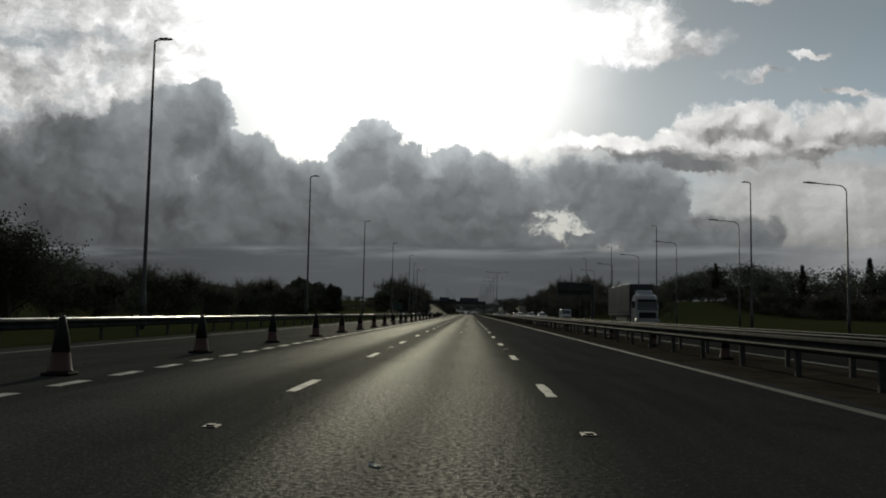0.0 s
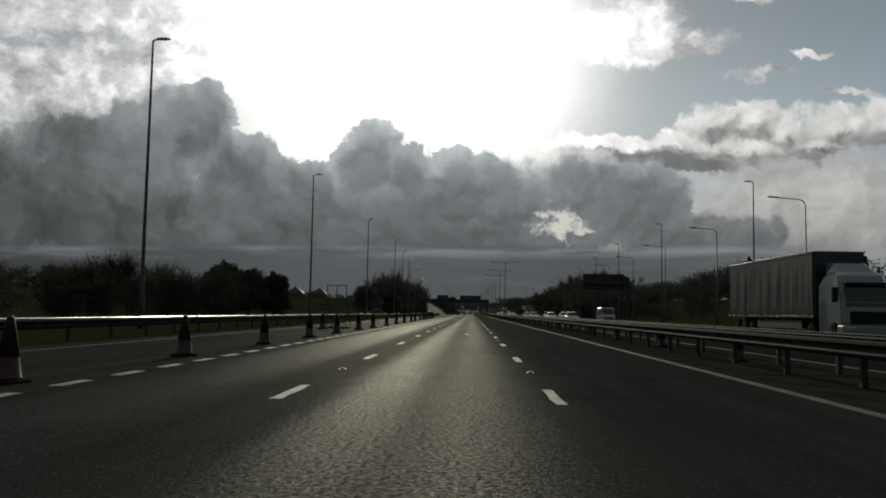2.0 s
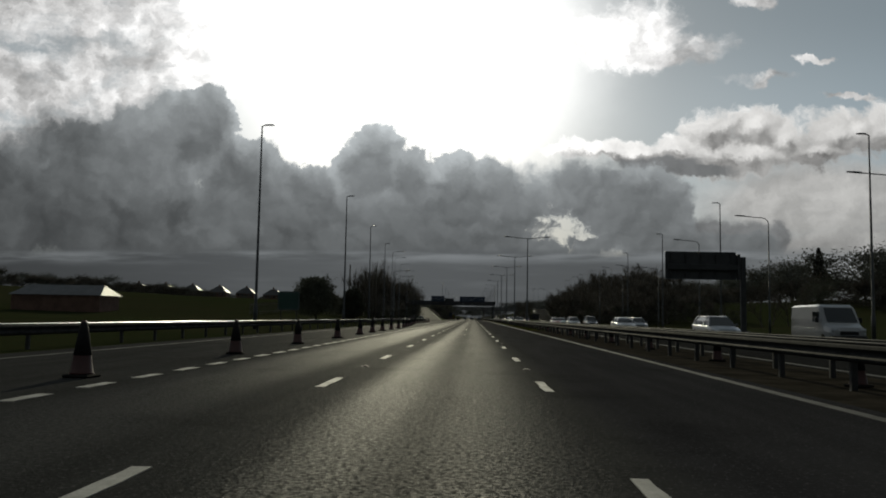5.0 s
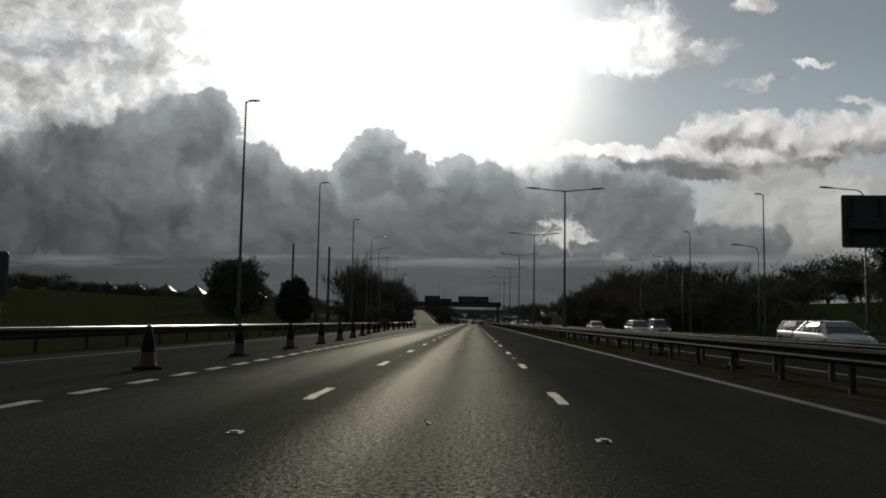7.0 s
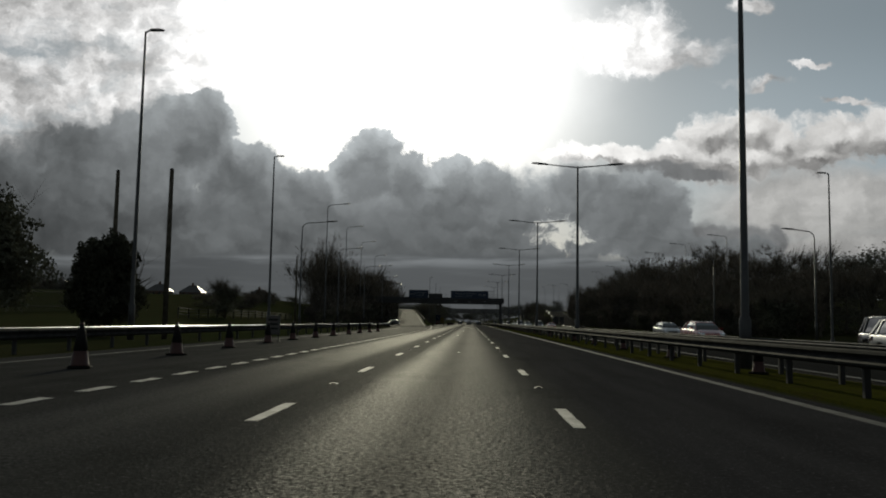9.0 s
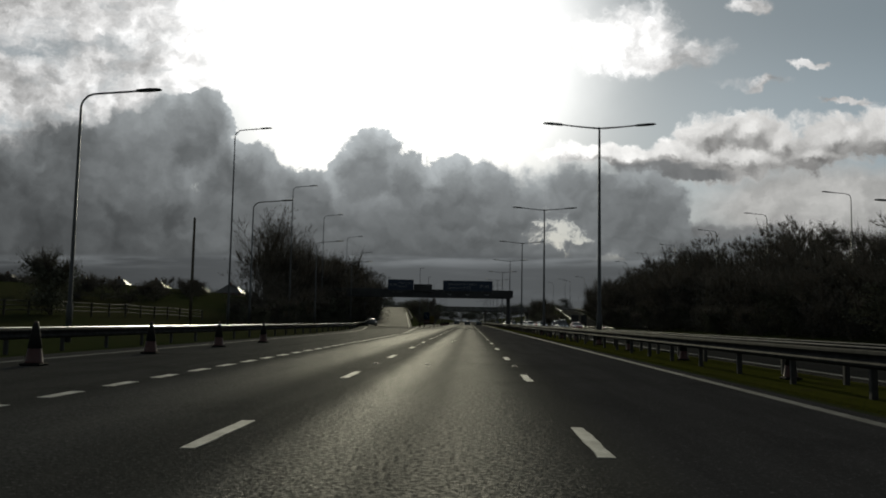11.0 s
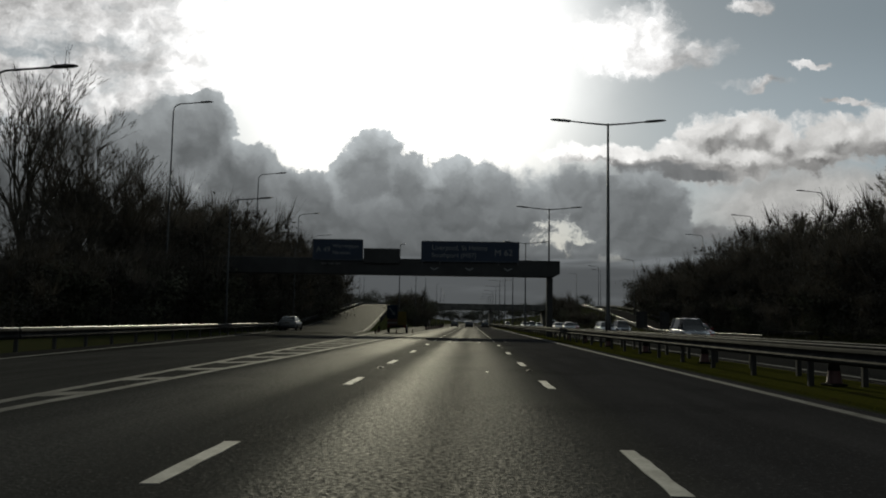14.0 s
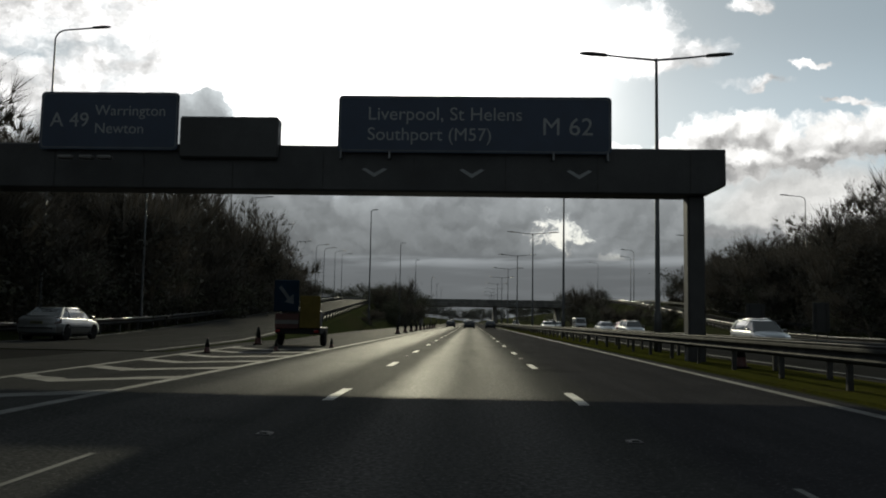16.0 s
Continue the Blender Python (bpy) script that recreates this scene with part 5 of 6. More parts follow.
def car(paint, label, kind="hatch"):
    """A family car, 4.6 m long, nose towards +y."""
    t = thing("car", pose(0, 0, 0), label, "car", "cars on the road")
    L = 2.3
    tall = {"hatch": 1.41, "estate": 1.48, "mpv": 1.68}[kind]
    tail = 1.03 if kind == "hatch" else 0.98
    part("body", shell([(-L, 0.70, 0.46, 0.84, 0.88, 0.64), (-L + 0.05, 0.81, 0.34, 0.93, tail - 0.03, 0.70), (-L + 0.14, 0.845, 0.29, 0.955, tail, 0.72), (-L + 0.34, 0.87, 0.25, 0.965, tail, 0.75), (-L + 0.9, 0.885, 0.22, 0.96, 1.0, 0.78),
                        (-0.5, 0.89, 0.20, 0.945, 0.98, 0.8), (0.0, 0.89, 0.20, 0.935, 0.97, 0.8), (0.8, 0.89, 0.20, 0.915, 0.965, 0.8), (1.2, 0.88, 0.2, 0.87, 0.925, 0.76), (1.6, 0.87, 0.21, 0.81, 0.865, 0.73), (1.95, 0.84, 0.23, 0.73, 0.775, 0.68), (L - 0.12, 0.79, 0.27, 0.64, 0.68, 0.62), (L, 0.66, 0.35, 0.56, 0.60, 0.54)]), paint, t, smooth=True)
    # cabin: glass all round under a painted roof
    rear = {"hatch": (-L + 0.52, -L + 1.22), "estate": (-L + 0.12, -L + 0.5), "mpv": (-L + 0.1, -L + 0.42)}[kind]
    zr = tall
    y0, y1, y2, y3 = rear[0], rear[1], 0.30, 1.30
    low = [(-0.74, y0, 0.985), (0.74, y0, 0.985), (0.79, y1, 0.965), (0.79, y2, 0.95), (0.72, y3, 0.915), (-0.72, y3, 0.915), (-0.79, y2, 0.95), (-0.79, y1, 0.965)]
    mid = [(-0.66, y0 + 0.45 * (y1 - y0), 1.20), (0.66, y0 + 0.45 * (y1 - y0), 1.20), (0.71, y1 + 0.05, 1.20), (0.72, y2 - 0.02, 1.20), (0.64, y3 - 0.42, 1.19), (-0.64, y3 - 0.42, 1.19), (-0.72, y2 - 0.02, 1.20), (-0.71, y1 + 0.05, 1.20)]
    top = [(-0.53, y1 - 0.06, zr - 0.045), (0.53, y1 - 0.06, zr - 0.045), (0.57, y1 + 0.18, zr - 0.03), (0.58, y2 - 0.05, zr - 0.02), (0.53, y2 + 0.22, zr - 0.06), (-0.53, y2 + 0.22, zr - 0.06), (-0.58, y2 - 0.05, zr - 0.02), (-0.57, y1 + 0.18, zr - 0.03)]
    part("glasshouse", Shape().loft([low, mid, top]), CAR_GLASS, t, "dark tinted window glass")
    roof = [(x * 1.05, y, z + 0.012) for x, y, z in top]
    crown = [(x * 0.72, y * 0.86 + 0.14 * (y1 + y2) / 2, z + 0.04) for x, y, z in top]
    part("roof", Shape().loft([[(x, y, z - 0.025) for x, y, z in roof], roof, crown]), paint, t, smooth=True)
    part("boot_edge", Shape().tube([(-0.70, -L + 0.12, tail - 0.005), (-0.4, -L + 0.05, tail + 0.01), (0.4, -L + 0.05, tail + 0.01), (0.70, -L + 0.12, tail - 0.005)], 0.022, 5), paint, t, "thin lip along the boot lid")

    def pillar(a, b, w):
        part("pillar", Shape().tube([a, b], w, 5), paint, t)

    for s in (-1, 1):
        pillar((s * 0.745, y0 + 0.04, 0.97), (s * 0.555, y1 - 0.04, zr - 0.035), 0.07)
        pillar((s * 0.735, y3 - 0.02, 0.91), (s * 0.545, y2 + 0.22, zr - 0.05), 0.035)
        pillar((s * 0.80, 0.0, 0.94), (s * 0.59, 0.02, zr - 0.03), 0.03)
        pillar((s * 0.80, y1 + 0.1, 0.95), (s * 0.585, y1 + 0.15, zr - 0.04), 0.05)
        m = part("door_mirror", Shape().box(s * 0.93 - 0.09, 0.92, 0.93, s * 0.93 + 0.09, 1.02, 1.06, 0.03), paint, t)
        part("mirror_glass", Shape().box(s * 0.93 - 0.07, 0.912, 0.945, s * 0.93 + 0.07, 0.919, 1.045), CAR_GLASS, m)
        part("tail_light", Shape().loft([[(s * 0.868, -L + 0.40, 0.72), (s * 0.872, -L + 0.42, 0.90), (s * 0.80, -L + 0.16, 1.005), (s * 0.835, -L + 0.03, 0.72)], [(s * 0.74, -L + 0.40, 0.72), (s * 0.74, -L + 0.42, 0.90), (s * 0.70, -L + 0.10, 1.0), (s * 0.50, -L - 0.012, 0.70)]]), LAMP_DARK, t, "dark triangular tail light")
        part("headlight", Shape().loft([[(s * 0.82, L - 0.42, 0.60), (s * 0.84, L - 0.42, 0.74), (s * 0.74, L - 0.1, 0.69), (s * 0.72, L - 0.03, 0.57)], [(s * 0.5, L - 0.36, 0.60), (s * 0.5, L - 0.36, 0.77), (s * 0.46, L - 0.08, 0.69), (s * 0.46, L + 0.005, 0.56)]]), LAMP_CLEAR, t, "clear headlight")
        for y in (-1.35, 1.38):
            wheel(t, s * 0.79, y)
            # dark disc stands for the shaded wheel well, the body has no opening
            part("well_shade", Shape().turned([(0.37, s * 0.80), (0.37, s * 0.884)], 20, "x", (0, y, 0.33)), RUBBER, t)
            part("arch_lip", Shape().tube([(s * 0.882, y + 0.385 * math.cos(a), 0.33 + 0.385 * math.sin(a)) for a in [math.radians(-15 + 21 * k) for k in range(11)]], 0.022, 5), paint, t)
        part("side_strip", Shape().box(s * 0.885 - 0.012, -1.0, 0.52, s * 0.885 + 0.012, 1.0, 0.57), TRIM, t)
    part("bumper", Shape().loft([[(x * k, y + (1 - k) * 0.9, z) for x, y in ((-0.84, -L + 0.3), (-0.82, -L + 0.02), (-0.5, -L - 0.06), (0.5, -L - 0.06), (0.82, -L + 0.02), (0.84, -L + 0.3), (0.5, -L + 0.35), (-0.5, -L + 0.35))] for z, k in ((0.30, 0.93), (0.36, 0.98), (0.56, 1.0), (0.64, 0.985))]), paint, t, "painted rear bumper")
    part("bumper_strip", Shape().box(-0.72, -L - 0.075, 0.50, 0.72, -L - 0.055, 0.55), TRIM, t)
    part("bumper", Shape().box(-0.74, L - 0.12, 0.26, 0.74, L + 0.06, 0.50, 0.05), paint, t, "painted front bumper")
    part("grille", Shape().box(-0.38, L + 0.0, 0.50, 0.38, L + 0.035, 0.60, 0.015), TRIM, t)
    plate = part("number_plate", Shape().box(-0.27, -L - 0.03, 0.70, 0.27, -L + 0.02, 0.82), PLATE, t, "plain rear plate")
    for k in range(6):
        part("plate_bar", Shape().box(-0.22 + 0.075 * k, -L - 0.034, 0.725, -0.18 + 0.075 * k, -L - 0.031, 0.795), TRIM, plate)
    part("exhaust", Shape().turned([(0.03, -L - 0.05), (0.03, -L + 0.3)], 8, "y", (-0.5, 0, 0.24)), GALV_DARK, t)
    part("underside", Shape().box(-0.68, -1.9, 0.16, 0.68, 1.9, 0.26), TRIM, t)
    for a in (0.22, 0.36) if kind == "hatch" else (0.0,):
        part("aerial", Shape().tube([(a, y1 + 0.05, tall), (a + 0.06 * (a - 0.29) * 14, y1 - 0.12, tall + 0.2)], 0.008, 4), TRIM, t)
    return t


LAMP_DARK = material("dark_lamp_lens", (0.030, 0.006, 0.006), 0.25, 0.0, 0.1, 4.0, 60, 0.0)
PLATE = material("plate_face", (0.10, 0.095, 0.05), 0.5, 0.0, 0.1, 4.0, 60, 0.0)


def van(paint, label):
    """A panel van, 5 m long, nose towards +y."""
    t = thing("van", pose(0, 0, 0), label, "van", "vans on the road")
    s = Shape()
    rings = []
    for y, w, z0, z1 in ((-2.5, 0.88, 0.35, 1.98), (-2.4, 0.94, 0.28, 2.1), (0.9, 0.95, 0.26, 2.12), (1.15, 0.95, 0.26, 2.0), (1.75, 0.93, 0.26, 1.22), (2.35, 0.88, 0.28, 0.98), (2.5, 0.76, 0.34, 0.8)):
        half = [(w * 0.85, z0), (w, z0 + 0.12), (w, z0 + 0.6 * (z1 - z0)), (w * 0.93, z1 - 0.1), (w * 0.8, z1)]
        rings.append([(x, y, z) for x, z in half] + [(-x, y, z) for x, z in half[::-1]])
    part("body", s.loft(rings[::-1]), paint, t, smooth=False)
    part("windscreen", Shape().loft([[(-0.76, 1.76, 1.24), (0.76, 1.76, 1.24), (0.74, 1.70, 1.26), (-0.74, 1.70, 1.26)], [(-0.70, 1.22, 1.96), (0.70, 1.22, 1.96), (0.68, 1.16, 1.96), (-0.68, 1.16, 1.96)]]), CAR_GLASS, t, "dark windscreen")
    for s_ in (-1, 1):
        part("side_window", Shape().box(s_ * 0.945 - 0.02, 0.45, 1.25, s_ * 0.945 + 0.012, 1.2, 1.75), CAR_GLASS, t)
        part("headlight", Shape().box(s_ * 0.66 - 0.17, 2.28, 0.72, s_ * 0.66 + 0.17, 2.5, 0.92, 0.04), LAMP_CLEAR, t, "clear headlight")
        part("door_mirror", Shape().box(s_ * 1.08 - 0.09, 1.25, 1.2, s_ * 1.08 + 0.09, 1.36, 1.48, 0.03), TRIM, t)
        for y in (-1.6, 1.6):
            wheel(t, s_ * 0.84, y, 0.33)
    part("bumper", Shape().box(-0.88, 2.3, 0.3, 0.88, 2.58, 0.56, 0.06), TRIM, t)
    part("grille", Shape().box(-0.45, 2.42, 0.6, 0.45, 2.53, 0.78, 0.02), TRIM, t)
    return t


def lorry():
    """An articulated lorry with a curtain-sided trailer, nose towards +y."""
    t = thing("lorry", pose(0, 0, 0), "dark grey curtain-sided articulated lorry with a white cab", "lorry")
    body = part("trailer_body", Shape().box(-1.22, -12.5, 1.2, 1.22, 0.6, 4.46, 0.06), CURTAIN, t, "dark grey curtain-sided trailer")
    r = random.Random(41)
    for s in (-1, 1):
        # the slack curtain hangs in shallow folds
        n, rows = 90, 7
        v, f = [], []
        for j in range(rows):
            q = j / (rows - 1)
            for i in range(n + 1):
                y = -12.4 + 12.9 * i / n
                deep = 0.045 * math.sin(math.pi * min(q * 1.15, 1.0)) * (noise.noise((y * 1.3, q * 0.7, 4.0 * s)) + 0.5 * noise.noise((y * 3.1, q * 1.1, 9.0 * s)))
                v.append((s * (1.262 + deep), y, 1.28 + 3.08 * q))
        for j in range(rows - 1):
            for i in range(n):
                k = j * (n + 1) + i
                face = (k, k + 1, k + n + 2, k + n + 1)
                f.append(face if s > 0 else face[::-1])
        part("curtain", mesh_of("curtain", v, f, CURTAIN, True), CURTAIN, body, "slack dark curtain in shallow folds")
        part("side_rail", Shape().box(s * 1.25 - 0.03, -12.5, 1.16, s * 1.25 + 0.03, 0.6, 1.28, 0.01), GALV_DARK, body)
        part("top_rail", Shape().box(s * 1.25 - 0.03, -12.5, 4.36, s * 1.25 + 0.03, 0.6, 4.47, 0.01), GALV, body)
        for k in range(14):
            part("strap", Shape().box(s * 1.30 - 0.01, -12.2 + 0.92 * k, 1.22, s * 1.30 + 0.01, -12.16 + 0.92 * k, 1.62), TRIM, body)
    part("chassis", Shape().box(-0.5, -12.3, 0.85, 0.5, 3.0, 1.18, 0.04), TRIM, t)
    cab = Shape()
    cab.loft([[(x, y, z) for x, y in ((-w, y0), (w, y0), (w + 0.02, y1 - 0.3), (w - 0.2, y1), (-w + 0.2, y1), (-w - 0.02, y1 - 0.3))] for z, y0, y1, w in ((0.45, 0.9, 3.3, 1.12), (1.0, 0.9, 3.58, 1.14), (1.9, 0.9, 3.52, 1.14), (2.75, 0.9, 3.25, 1.10), (3.15, 1.45, 3.05, 1.06), (3.35, 1.55, 2.7, 0.9))])
    part("cab", cab, WHITE_PAINT, t, "white cab")
    part("deflector", Shape().loft([[(-0.95, 1.35, 3.28), (0.95, 1.35, 3.28), (0.8, 2.5, 3.30), (-0.8, 2.5, 3.30)], [(-0.9, 1.3, 3.85), (0.9, 1.3, 3.85), (0.7, 1.55, 3.8), (-0.7, 1.55, 3.8)]]), DARK_PAINT, t, "dark roof wind deflector")
    for s in (-1, 1):
        part("side_window", Shape().box(s * 1.145 - 0.02, 2.35, 1.9, s * 1.145 + 0.012, 3.1, 2.6, 0.01), CAR_GLASS, t, "dark cab window")
        part("step", Shape().box(s * 1.1 - 0.12, 2.0, 0.5, s * 1.1 + 0.12, 2.5, 0.58, 0.01), TRIM, t)
    part("windscreen", Shape().loft([[(-1.02, 3.57, 1.72), (1.02, 3.57, 1.72), (1.02, 3.5, 1.72), (-1.02, 3.5, 1.72)], [(-0.98, 3.30, 2.68), (0.98, 3.30, 2.68), (0.98, 3.2, 2.68), (-0.98, 3.2, 2.68)]]), CAR_GLASS, t, "dark windscreen")
    part("grille", Shape().box(-0.85, 3.45, 0.95, 0.85, 3.61, 1.5, 0.03), TRIM, t)
    part("bumper", Shape().box(-1.22, 3.0, 0.4, 1.22, 3.64, 0.85, 0.06), WHITE_PAINT, t, "white bumper")
    part("sun_visor", Shape().box(-1.05, 3.2, 2.72, 1.05, 3.55, 2.82, 0.02), TRIM, t)
    for s in (-1, 1):
        part("headlight", Shape().box(s * 0.9 - 0.22, 3.5, 0.58, s * 0.9 + 0.22, 3.66, 0.8, 0.03), LAMP_CLEAR, t, "clear headlight")
        part("door_mirror", Shape().box(s * 1.4 - 0.11, 3.2, 1.9, s * 1.4 + 0.11, 3.32, 2.6, 0.03), TRIM, t)
        for y in (-11.0, -9.7, -8.4, 0.2, 2.6):
            wheel(t, s * 1.05, y, 0.5, 0.32)
        part("side_guard", Shape().box(s * 1.2 - 0.02, -7.4, 0.6, s * 1.2 + 0.02, -1.0, 1.05), GALV_DARK, t)
    return t


def traffic():
    silver = car(SILVER, "silver five-door saloon car with dark tail lights on the slip road")
    silver.matrix_basis = pose(-18.85, 414.2, 0.04, 0, 0, 2)
    white = car(WHITE_PAINT, "pale car coming the other way", "hatch")
    grey = car(SILVER, "silver estate car coming the other way", "estate")
    dark = car(DARK_PAINT, "dark people carrier coming the other way", "mpv")
    red = car(RED_PAINT, "dark red car coming the other way", "hatch")
    spots = {white: ((14.5, 196), (18.3, 287), (14.5, 470), (10.9, 500)), grey: ((18.2, 208), (14.4, 165), (14.5, 421), (14.5, 455), (18.3, 555), (14.5, 236)),
             dark: ((18.3, 245), (14.5, 386), (18.3, 432), (14.5, 530), (10.9, 585)), red: ((14.6, 262), (18.3, 398), (18.3, 480))}
    for proto, places in spots.items():
        place_all(proto, [(x, y, 0, 180) for x, y in places])
    v = van(WHITE_PAINT, "white panel van coming the other way")
    place_all(v, [(18.4, 159, 0, 180), (18.2, 520, 0, 180)])
    lorry().matrix_basis = pose(18.0, 87.4, 0, 0, 0, 180)
    ahead = car(DARK_PAINT, "dark car far ahead on the motorway", "hatch")
    place_all(ahead, [(-0.7, 512, 0, 0), (-4.4, 540, 0, 0), (3.0, 524, 0, 0), (-0.6, 590, 0, 0)])


traffic()


# ---- road works ----
def cone(label="worn red traffic cone with a dirty grey sleeve"):
    t = thing("traffic_cone", pose(0, 0, 0), label, "traffic cone", "cones along the lane edge")
    part("base", Shape().box(-0.24, -0.24, 0.0, 0.24, 0.24, 0.06, 0.03), RUBBER, t, "black rubber base")
    part("body", Shape().turned([(0.21, 0.06), (0.19, 0.09), (0.145, 0.38), (0.085, 0.76), (0.045, 0.96), (0.03, 0.98)], 14), CONE_RED, t, smooth=True)
    part("sleeve", Shape().turned([(0.147, 0.38), (0.151, 0.38), (0.091, 0.76), (0.051, 0.95), (0.048, 0.95)], 14), SLEEVE, t, "dirty grey sleeve", True)
    return t


def cone_x(y):
    return -6.75 - 0.35 * hump(y, 120, 190) - 2.7 * hump(y, 190, 262)


def roadworks():
    r = random.Random(3)
    c = cone()
    spots = []
    y = -1.4
    while y < 296:
        spots.append((cone_x(y) + r.uniform(-0.08, 0.08), y, 0, r.uniform(0, 90)))
        y += 7.4 if y < 100 else 9.06 if y < 164 else 6.8
    spots += [(-6.7, 448 + 8 * k, 0, 15) for k in range(10)]
    place_all(c, spots)
    for k in range(44):
        copy_thing(c, pose(7.03 + r.uniform(-0.06, 0.06), 13.8 + 9.0 * k, 0, 0, 0, r.uniform(0, 90)) @ Matrix.Scale(0.8, 4))
    for x, y, k in ((-8.9, 404, 0.5), (-7.2, 406.2, 0.45), (-9.6, 413, 0.8), (-6.0, 410.5, 0.42)):
        copy_thing(c, pose(x, y, 0) @ Matrix.Scale(k, 4))
    copy_thing(c, pose(-9.0, 95.6, 0, 0, 0, 30))
    # trailer with an arrow board at the nose
    t = thing("arrow_trailer", pose(-7.7, 412.0, 0), "road works trailer with a blue arrow board parked at the nose", "trailer")
    part("bed", Shape().box(-0.95, 0.0, 0.5, 0.95, 1.9, 0.8, 0.03), TRIM, t)
    part("cabinet", Shape().box(-0.8, 0.35, 0.8, 0.75, 1.6, 1.5, 0.05), GANTRY, t)
    part("rear_board", Shape().box(0.1, -0.12, 0.75, 0.95, -0.02, 2.1, 0.02), FADED_YELLOW, t, "faded yellow rear board")
    part("tail_panel", Shape().box(-0.95, -0.1, 0.72, 0.05, -0.02, 1.35, 0.02), CONE_RED, t, "faded red tail panel")
    part("tail_strip", Shape().box(-0.95, -0.115, 0.92, 0.05, -0.105, 1.08), REFLECT, t)
    blue = part("arrow_board", Shape().box(-1.0, -0.16, 1.42, 0.05, -0.08, 2.75, 0.04), FADED_BLUE, t, "blue board with a white slanting arrow")
    a = Shape()
    a.add([(-0.80, -0.166, 2.42), (-0.70, -0.166, 2.52), (-0.31, -0.166, 2.02), (-0.41, -0.166, 1.92)], [(3, 2, 1, 0)])
    a.add([(-0.55, -0.166, 1.84), (-0.15, -0.166, 1.74), (-0.18, -0.166, 2.16)], [(0, 1, 2)])
    part("arrow", a, DULL_WHITE, blue)
    part("mast", Shape().box(-0.55, -0.06, 0.8, -0.42, 0.05, 2.6, 0.01), GALV_DARK, t)
    part("drawbar", Shape().tube([(0, 1.8, 0.6), (0, 3.2, 0.45)], 0.06, 6), GALV_DARK, t)
    for s in (-1, 1):
        wheel(t, s * 0.92, 1.0, 0.33, 0.2)
        part("tail_lamp", Shape().box(s * 0.8 - 0.1, -0.14, 0.56, s * 0.8 + 0.1, -0.02, 0.68, 0.02), LAMP_RED, t)
    # small works sign by the cones
    t = thing("works_sign", pose(-9.9, 250, 0), "small grey temporary road works sign on a frame", "sign")
    part("plate", Shape().box(-0.35, -0.03, 0.35, 0.35, 0.0, 1.3, 0.01), REFLECT, t)
    for z in (0.6, 0.82, 1.04):
        part("text_bar", Shape().box(-0.24, -0.036, z, 0.24, -0.031, z + 0.09), TRIM, t)
    for x in (-0.28, 0.28):
        part("leg", Shape().box(x - 0.02, 0.0, 0.0, x + 0.02, 0.04, 1.25), GALV_DARK, t)
        part("foot", Shape().box(x - 0.03, -0.25, 0.0, x + 0.03, 0.3, 0.04), GALV_DARK, t)


roadworks()


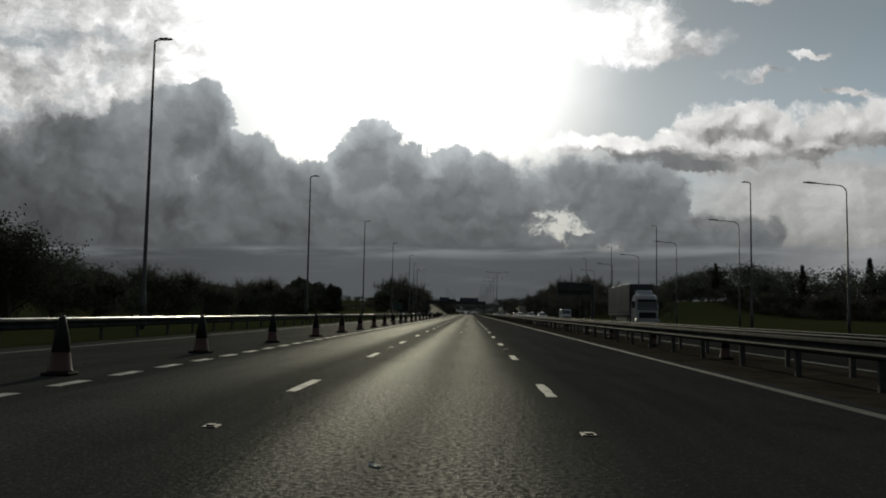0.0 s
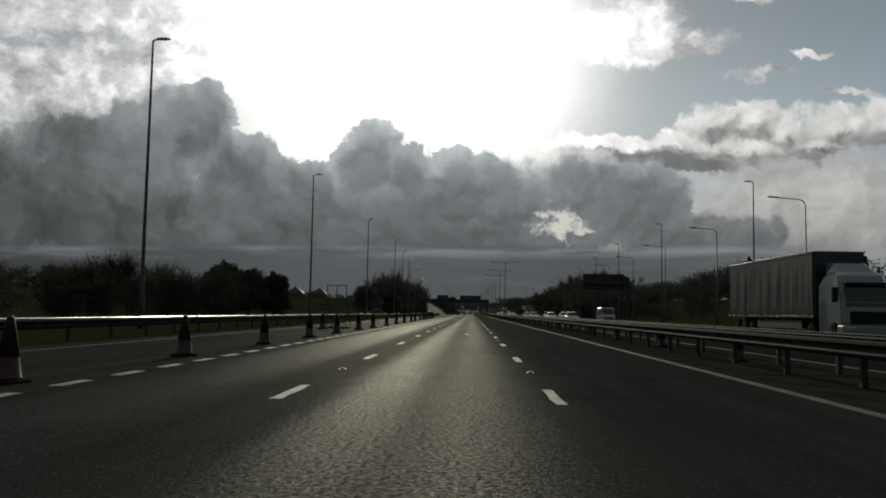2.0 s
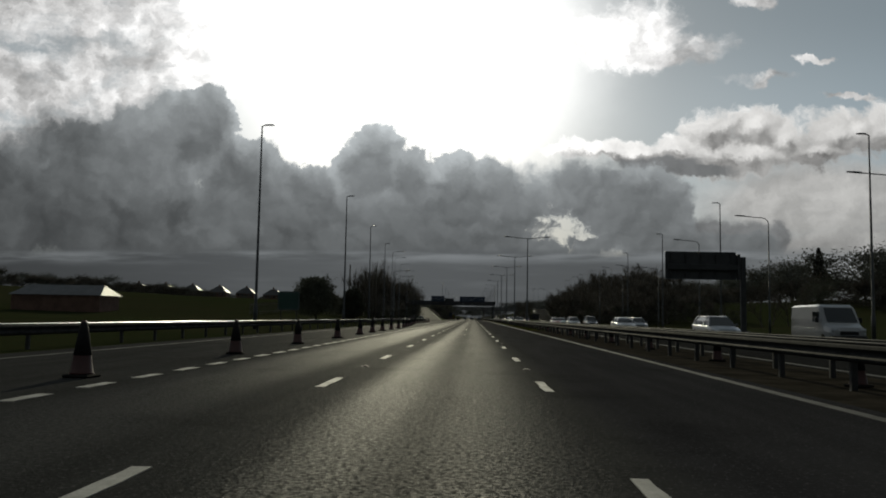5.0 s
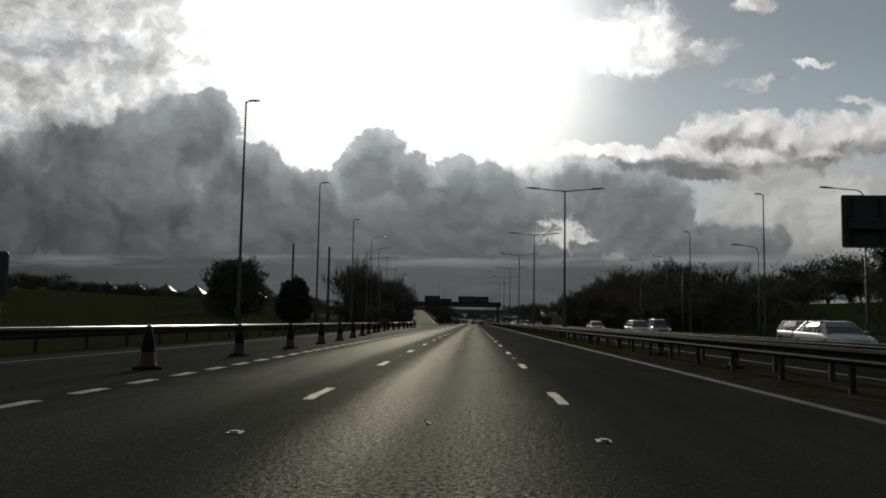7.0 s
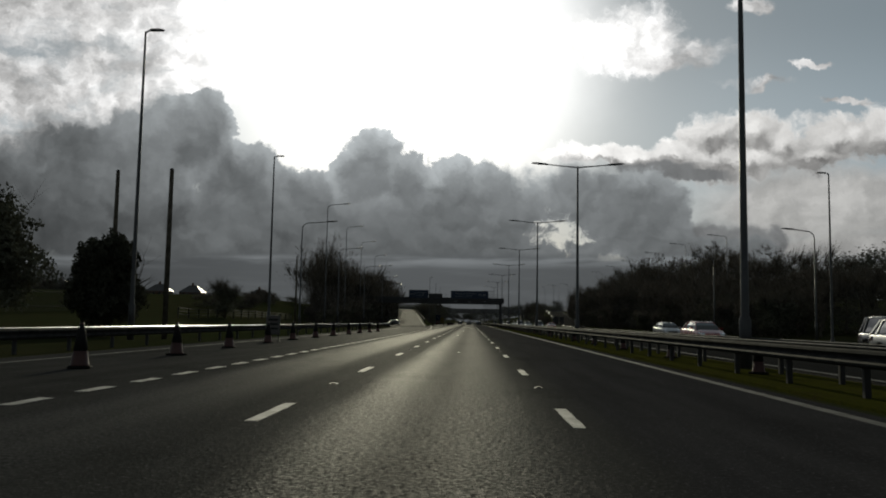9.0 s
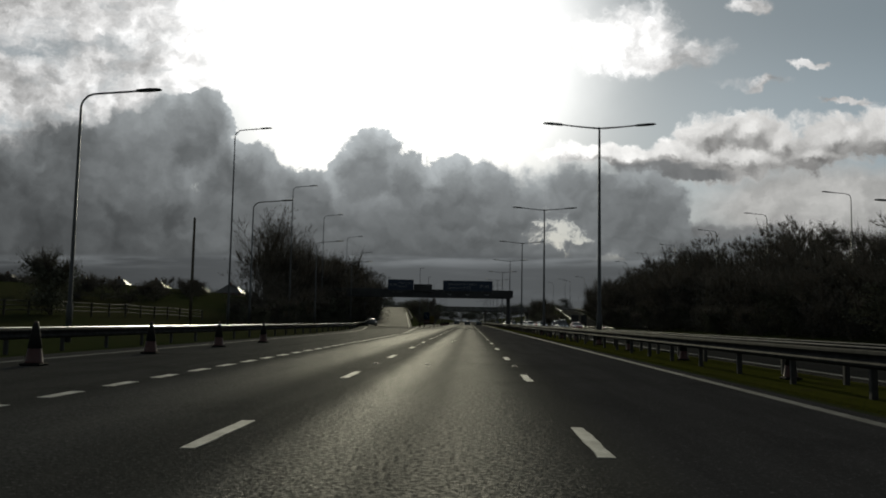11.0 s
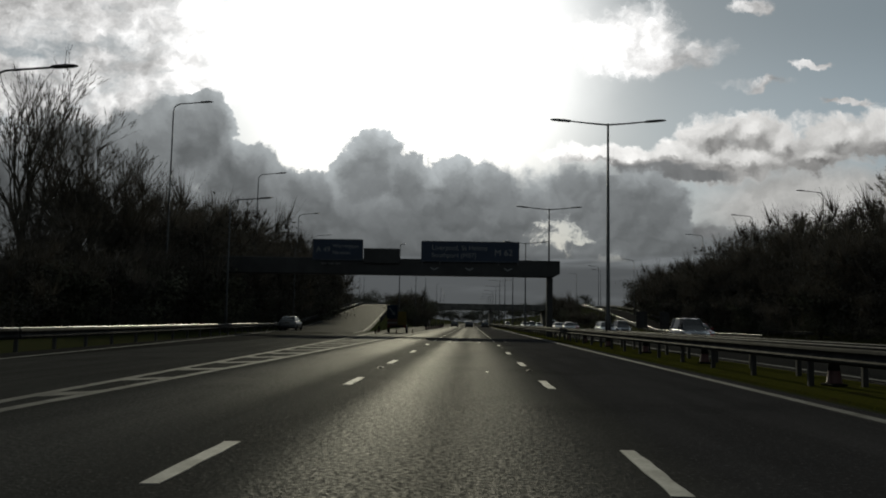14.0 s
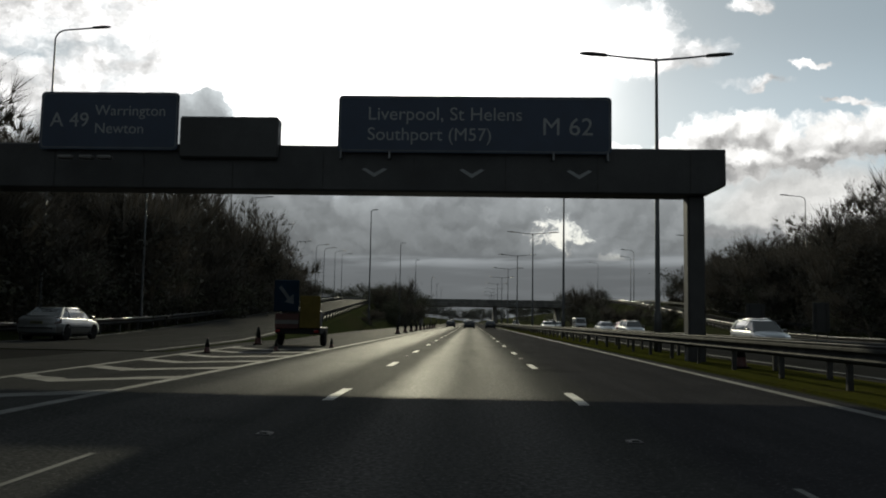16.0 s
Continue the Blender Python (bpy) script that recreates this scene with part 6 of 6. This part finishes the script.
# ---- roadside signs ----
def roadside():
    t = thing("cantilever_sign", pose(0, 213, 0), "dark back of a motorway direction sign on a cantilever post", "sign")
    p = part("post", Shape().box(31.3, -0.25, -0.1, 31.9, 0.25, 8.8, 0.05), GANTRY, t)
    part("base_plate", Shape().box(31.0, -0.5, -0.05, 32.2, 0.5, 0.1, 0.03), CONCRETE, p)
    part("arm", Shape().box(22.9, -0.2, 7.2, 31.3, 0.2, 7.9, 0.05), GANTRY, t)
    panel("sign", 22.6, 30.9, 6.1, 9.4, 0.26, GANTRY, t, "dark sign back")
    for k in range(5):
        part("rib", Shape().box(23.2 + 1.75 * k, 0.12, 6.3, 23.3 + 1.75 * k, 0.24, 9.2), GALV_DARK, t)
    part("ladder_panel", Shape().box(30.9, -0.3, 6.1, 31.25, 0.3, 9.1, 0.04), GANTRY, t)

    for x, y, w, h in ((24.9, 452, 0.85, 3.2), (25.2, 439, 0.62, 3.0)):
        t = thing("roadside_sign", pose(x, y, 0), "dark back of a roadside sign on two posts", "sign", "signs facing the other way")
        part("board", Shape().box(-w, -0.03, 0.8, w, 0.03, h, 0.02), GANTRY, t)
        for k in (-0.6, 0.6):
            part("post", Shape().turned([(0.05, -0.2), (0.05, h - 0.1)], 8, "z", (k * w, -0.09, 0)), GALV_DARK, t)
            part("clamp", Shape().box(k * w - 0.1, -0.07, 0.5 * h, k * w + 0.1, -0.03, 0.5 * h + 0.06), GALV_DARK, t)
    t = thing("verge_sign", pose(-16.6, 188.5, 0), "dark roadside direction sign on two posts", "sign")
    panel("sign", -0.97, 0.97, 1.55, 3.2, -0.1, SIGN_GREEN, t)
    for x in (-0.7, 0.7):
        part("post", Shape().turned([(0.05, -0.2), (0.05, 3.1)], 8, "z", (x, 0, 0)), GALV_DARK, t)

    t = thing("works_sign_stand", pose(-8.5, 97.6, 0, 0, 0, -8), "empty temporary road sign stand weighted with sandbags", "sign stand")
    for x in (-0.62, 0.0, 0.62):
        part("post", Shape().box(x - 0.022, -0.022, 0.0 if x else 1.9, x + 0.022, 0.022, 2.7), GANTRY, t)
    for z in (0.35, 1.9, 2.7):
        part("rail", Shape().box(-0.64, -0.025, z - 0.025, 0.64, 0.025, z + 0.025), GANTRY, t)
    for x in (-0.62, 0.62):
        part("stay", Shape().tube([(x, 0.02, 1.9), (x, 1.1, 0.03)], 0.02, 5), GANTRY, t)
        part("foot", Shape().box(x - 0.03, -0.5, 0.0, x + 0.03, 1.2, 0.04), GANTRY, t)
    r = random.Random(9)
    for k, (x, y, m) in enumerate(((-0.75, -0.35, REFLECT), (-0.1, -0.3, TRIM), (0.2, -0.42, WHITE), (0.75, -0.3, REFLECT))):
        bag = Shape().loft([[(x + w * 0.32 * math.cos(q), y + w * 0.17 * math.sin(q), z) for q in [j * math.pi / 5 for j in range(10)]] for w, z in ((0.8, 0.0), (1.0, 0.05), (0.9, 0.12), (0.45, 0.16 + 0.02 * (k % 2)))])
        part("sandbag", bag, m, t, smooth=True)


roadside()


# ---- houses and fences ----
def house():
    t = thing("house", pose(0, 0, 0), "brick semi-detached house with a hipped tiled roof", "house", "row of houses")
    part("wall", Shape().box(-5.6, -4, -3.0, 5.6, 4, 5.0), BRICK, t)
    roof = Shape()
    roof.add([(-6.1, -4.5, 4.9), (6.1, -4.5, 4.9), (6.1, 4.5, 4.9), (-6.1, 4.5, 4.9), (-1.7, 0, 8.6), (1.7, 0, 8.6)], [(0, 1, 5, 4), (1, 2, 5), (2, 3, 4, 5), (3, 0, 4), (3, 2, 1, 0)])
    rf = part("roof", roof, ROOF, t, "hipped grey tiled roof")
    part("chimney", Shape().box(-0.5, -0.4, 7.6, 0.5, 0.4, 9.8, 0.04), BRICK, rf)
    for x in (-3.6, -1.4, 1.4, 3.6):
        for z in (0.9, 3.2):
            w = part("window", Shape().box(x - 0.65, -4.04, z, x + 0.65, -3.98, z + 1.2), WHITE, t)
            part("pane", Shape().box(x - 0.55, -4.06, z + 0.1, x + 0.55, -4.03, z + 1.1), CAR_GLASS, w)
    return t


def settle():
    place_all(house(), [(-107 - 17.0 * k, 620, land(-107 - 17.0 * k, 620), 0) for k in range(7)])
    t = thing("shed", pose(-74, 262, land(-74, 262)), "long low dark building across the field", "building")
    part("wall", Shape().box(-8, -4, -1, 8, 4, 2.8), BRICK, t)
    r = Shape()
    r.add([(-8.4, -4.4, 2.7), (8.4, -4.4, 2.7), (8.4, 4.4, 2.7), (-8.4, 4.4, 2.7), (-7, 0, 4.6), (7, 0, 4.6)], [(0, 1, 5, 4), (1, 2, 5), (2, 3, 4, 5), (3, 0, 4), (3, 2, 1, 0)])
    part("roof", r, ROOF, t)
    # palisade fence on the bank
    t = thing("palisade_fence", pose(0, 0, 0), "dark steel palisade fence along the bank", "fence")
    pale = Shape().box(-0.035, -0.01, 0.0, 0.035, 0.01, 2.3).mesh("pale", TIMBER)
    for k in range(110):
        x, y = -42 + 0.02 * k, 268 + 0.3 * k
        part("pale", pale, TIMBER, t, at=pose(x, y, land(x, y), 0, 0, 90))
    for z in (0.5, 1.9):
        part("rail", Shape().tube([(-42 + 2.2 * q, 268 + 33 * q, land(-42 + 2.2 * q, 268 + 33 * q) + z) for q in (0, 0.2, 0.4, 0.6, 0.8, 1.0)], 0.04, 5), TIMBER, t)
    # post and rail fence up to the wood
    t = thing("rail_fence", pose(0, 0, 0), "weathered post and rail fence on the bank", "fence")
    for k in range(16):
        x, y = -31.5 - 0.25 * k, 352 - 3.0 * k
        part("post", Shape().box(x - 0.06, y - 0.06, land(x, y) - 0.2, x + 0.06, y + 0.06, land(x, y) + 1.25), TIMBER, t)
    for z in (0.45, 0.8, 1.15):
        part("rail", Shape().tube([(-31.5 - 0.25 * k, 352 - 3.0 * k, land(-31.5 - 0.25 * k, 352 - 3.0 * k) + z) for k in range(16)], 0.04, 4), TIMBER, t)


settle()
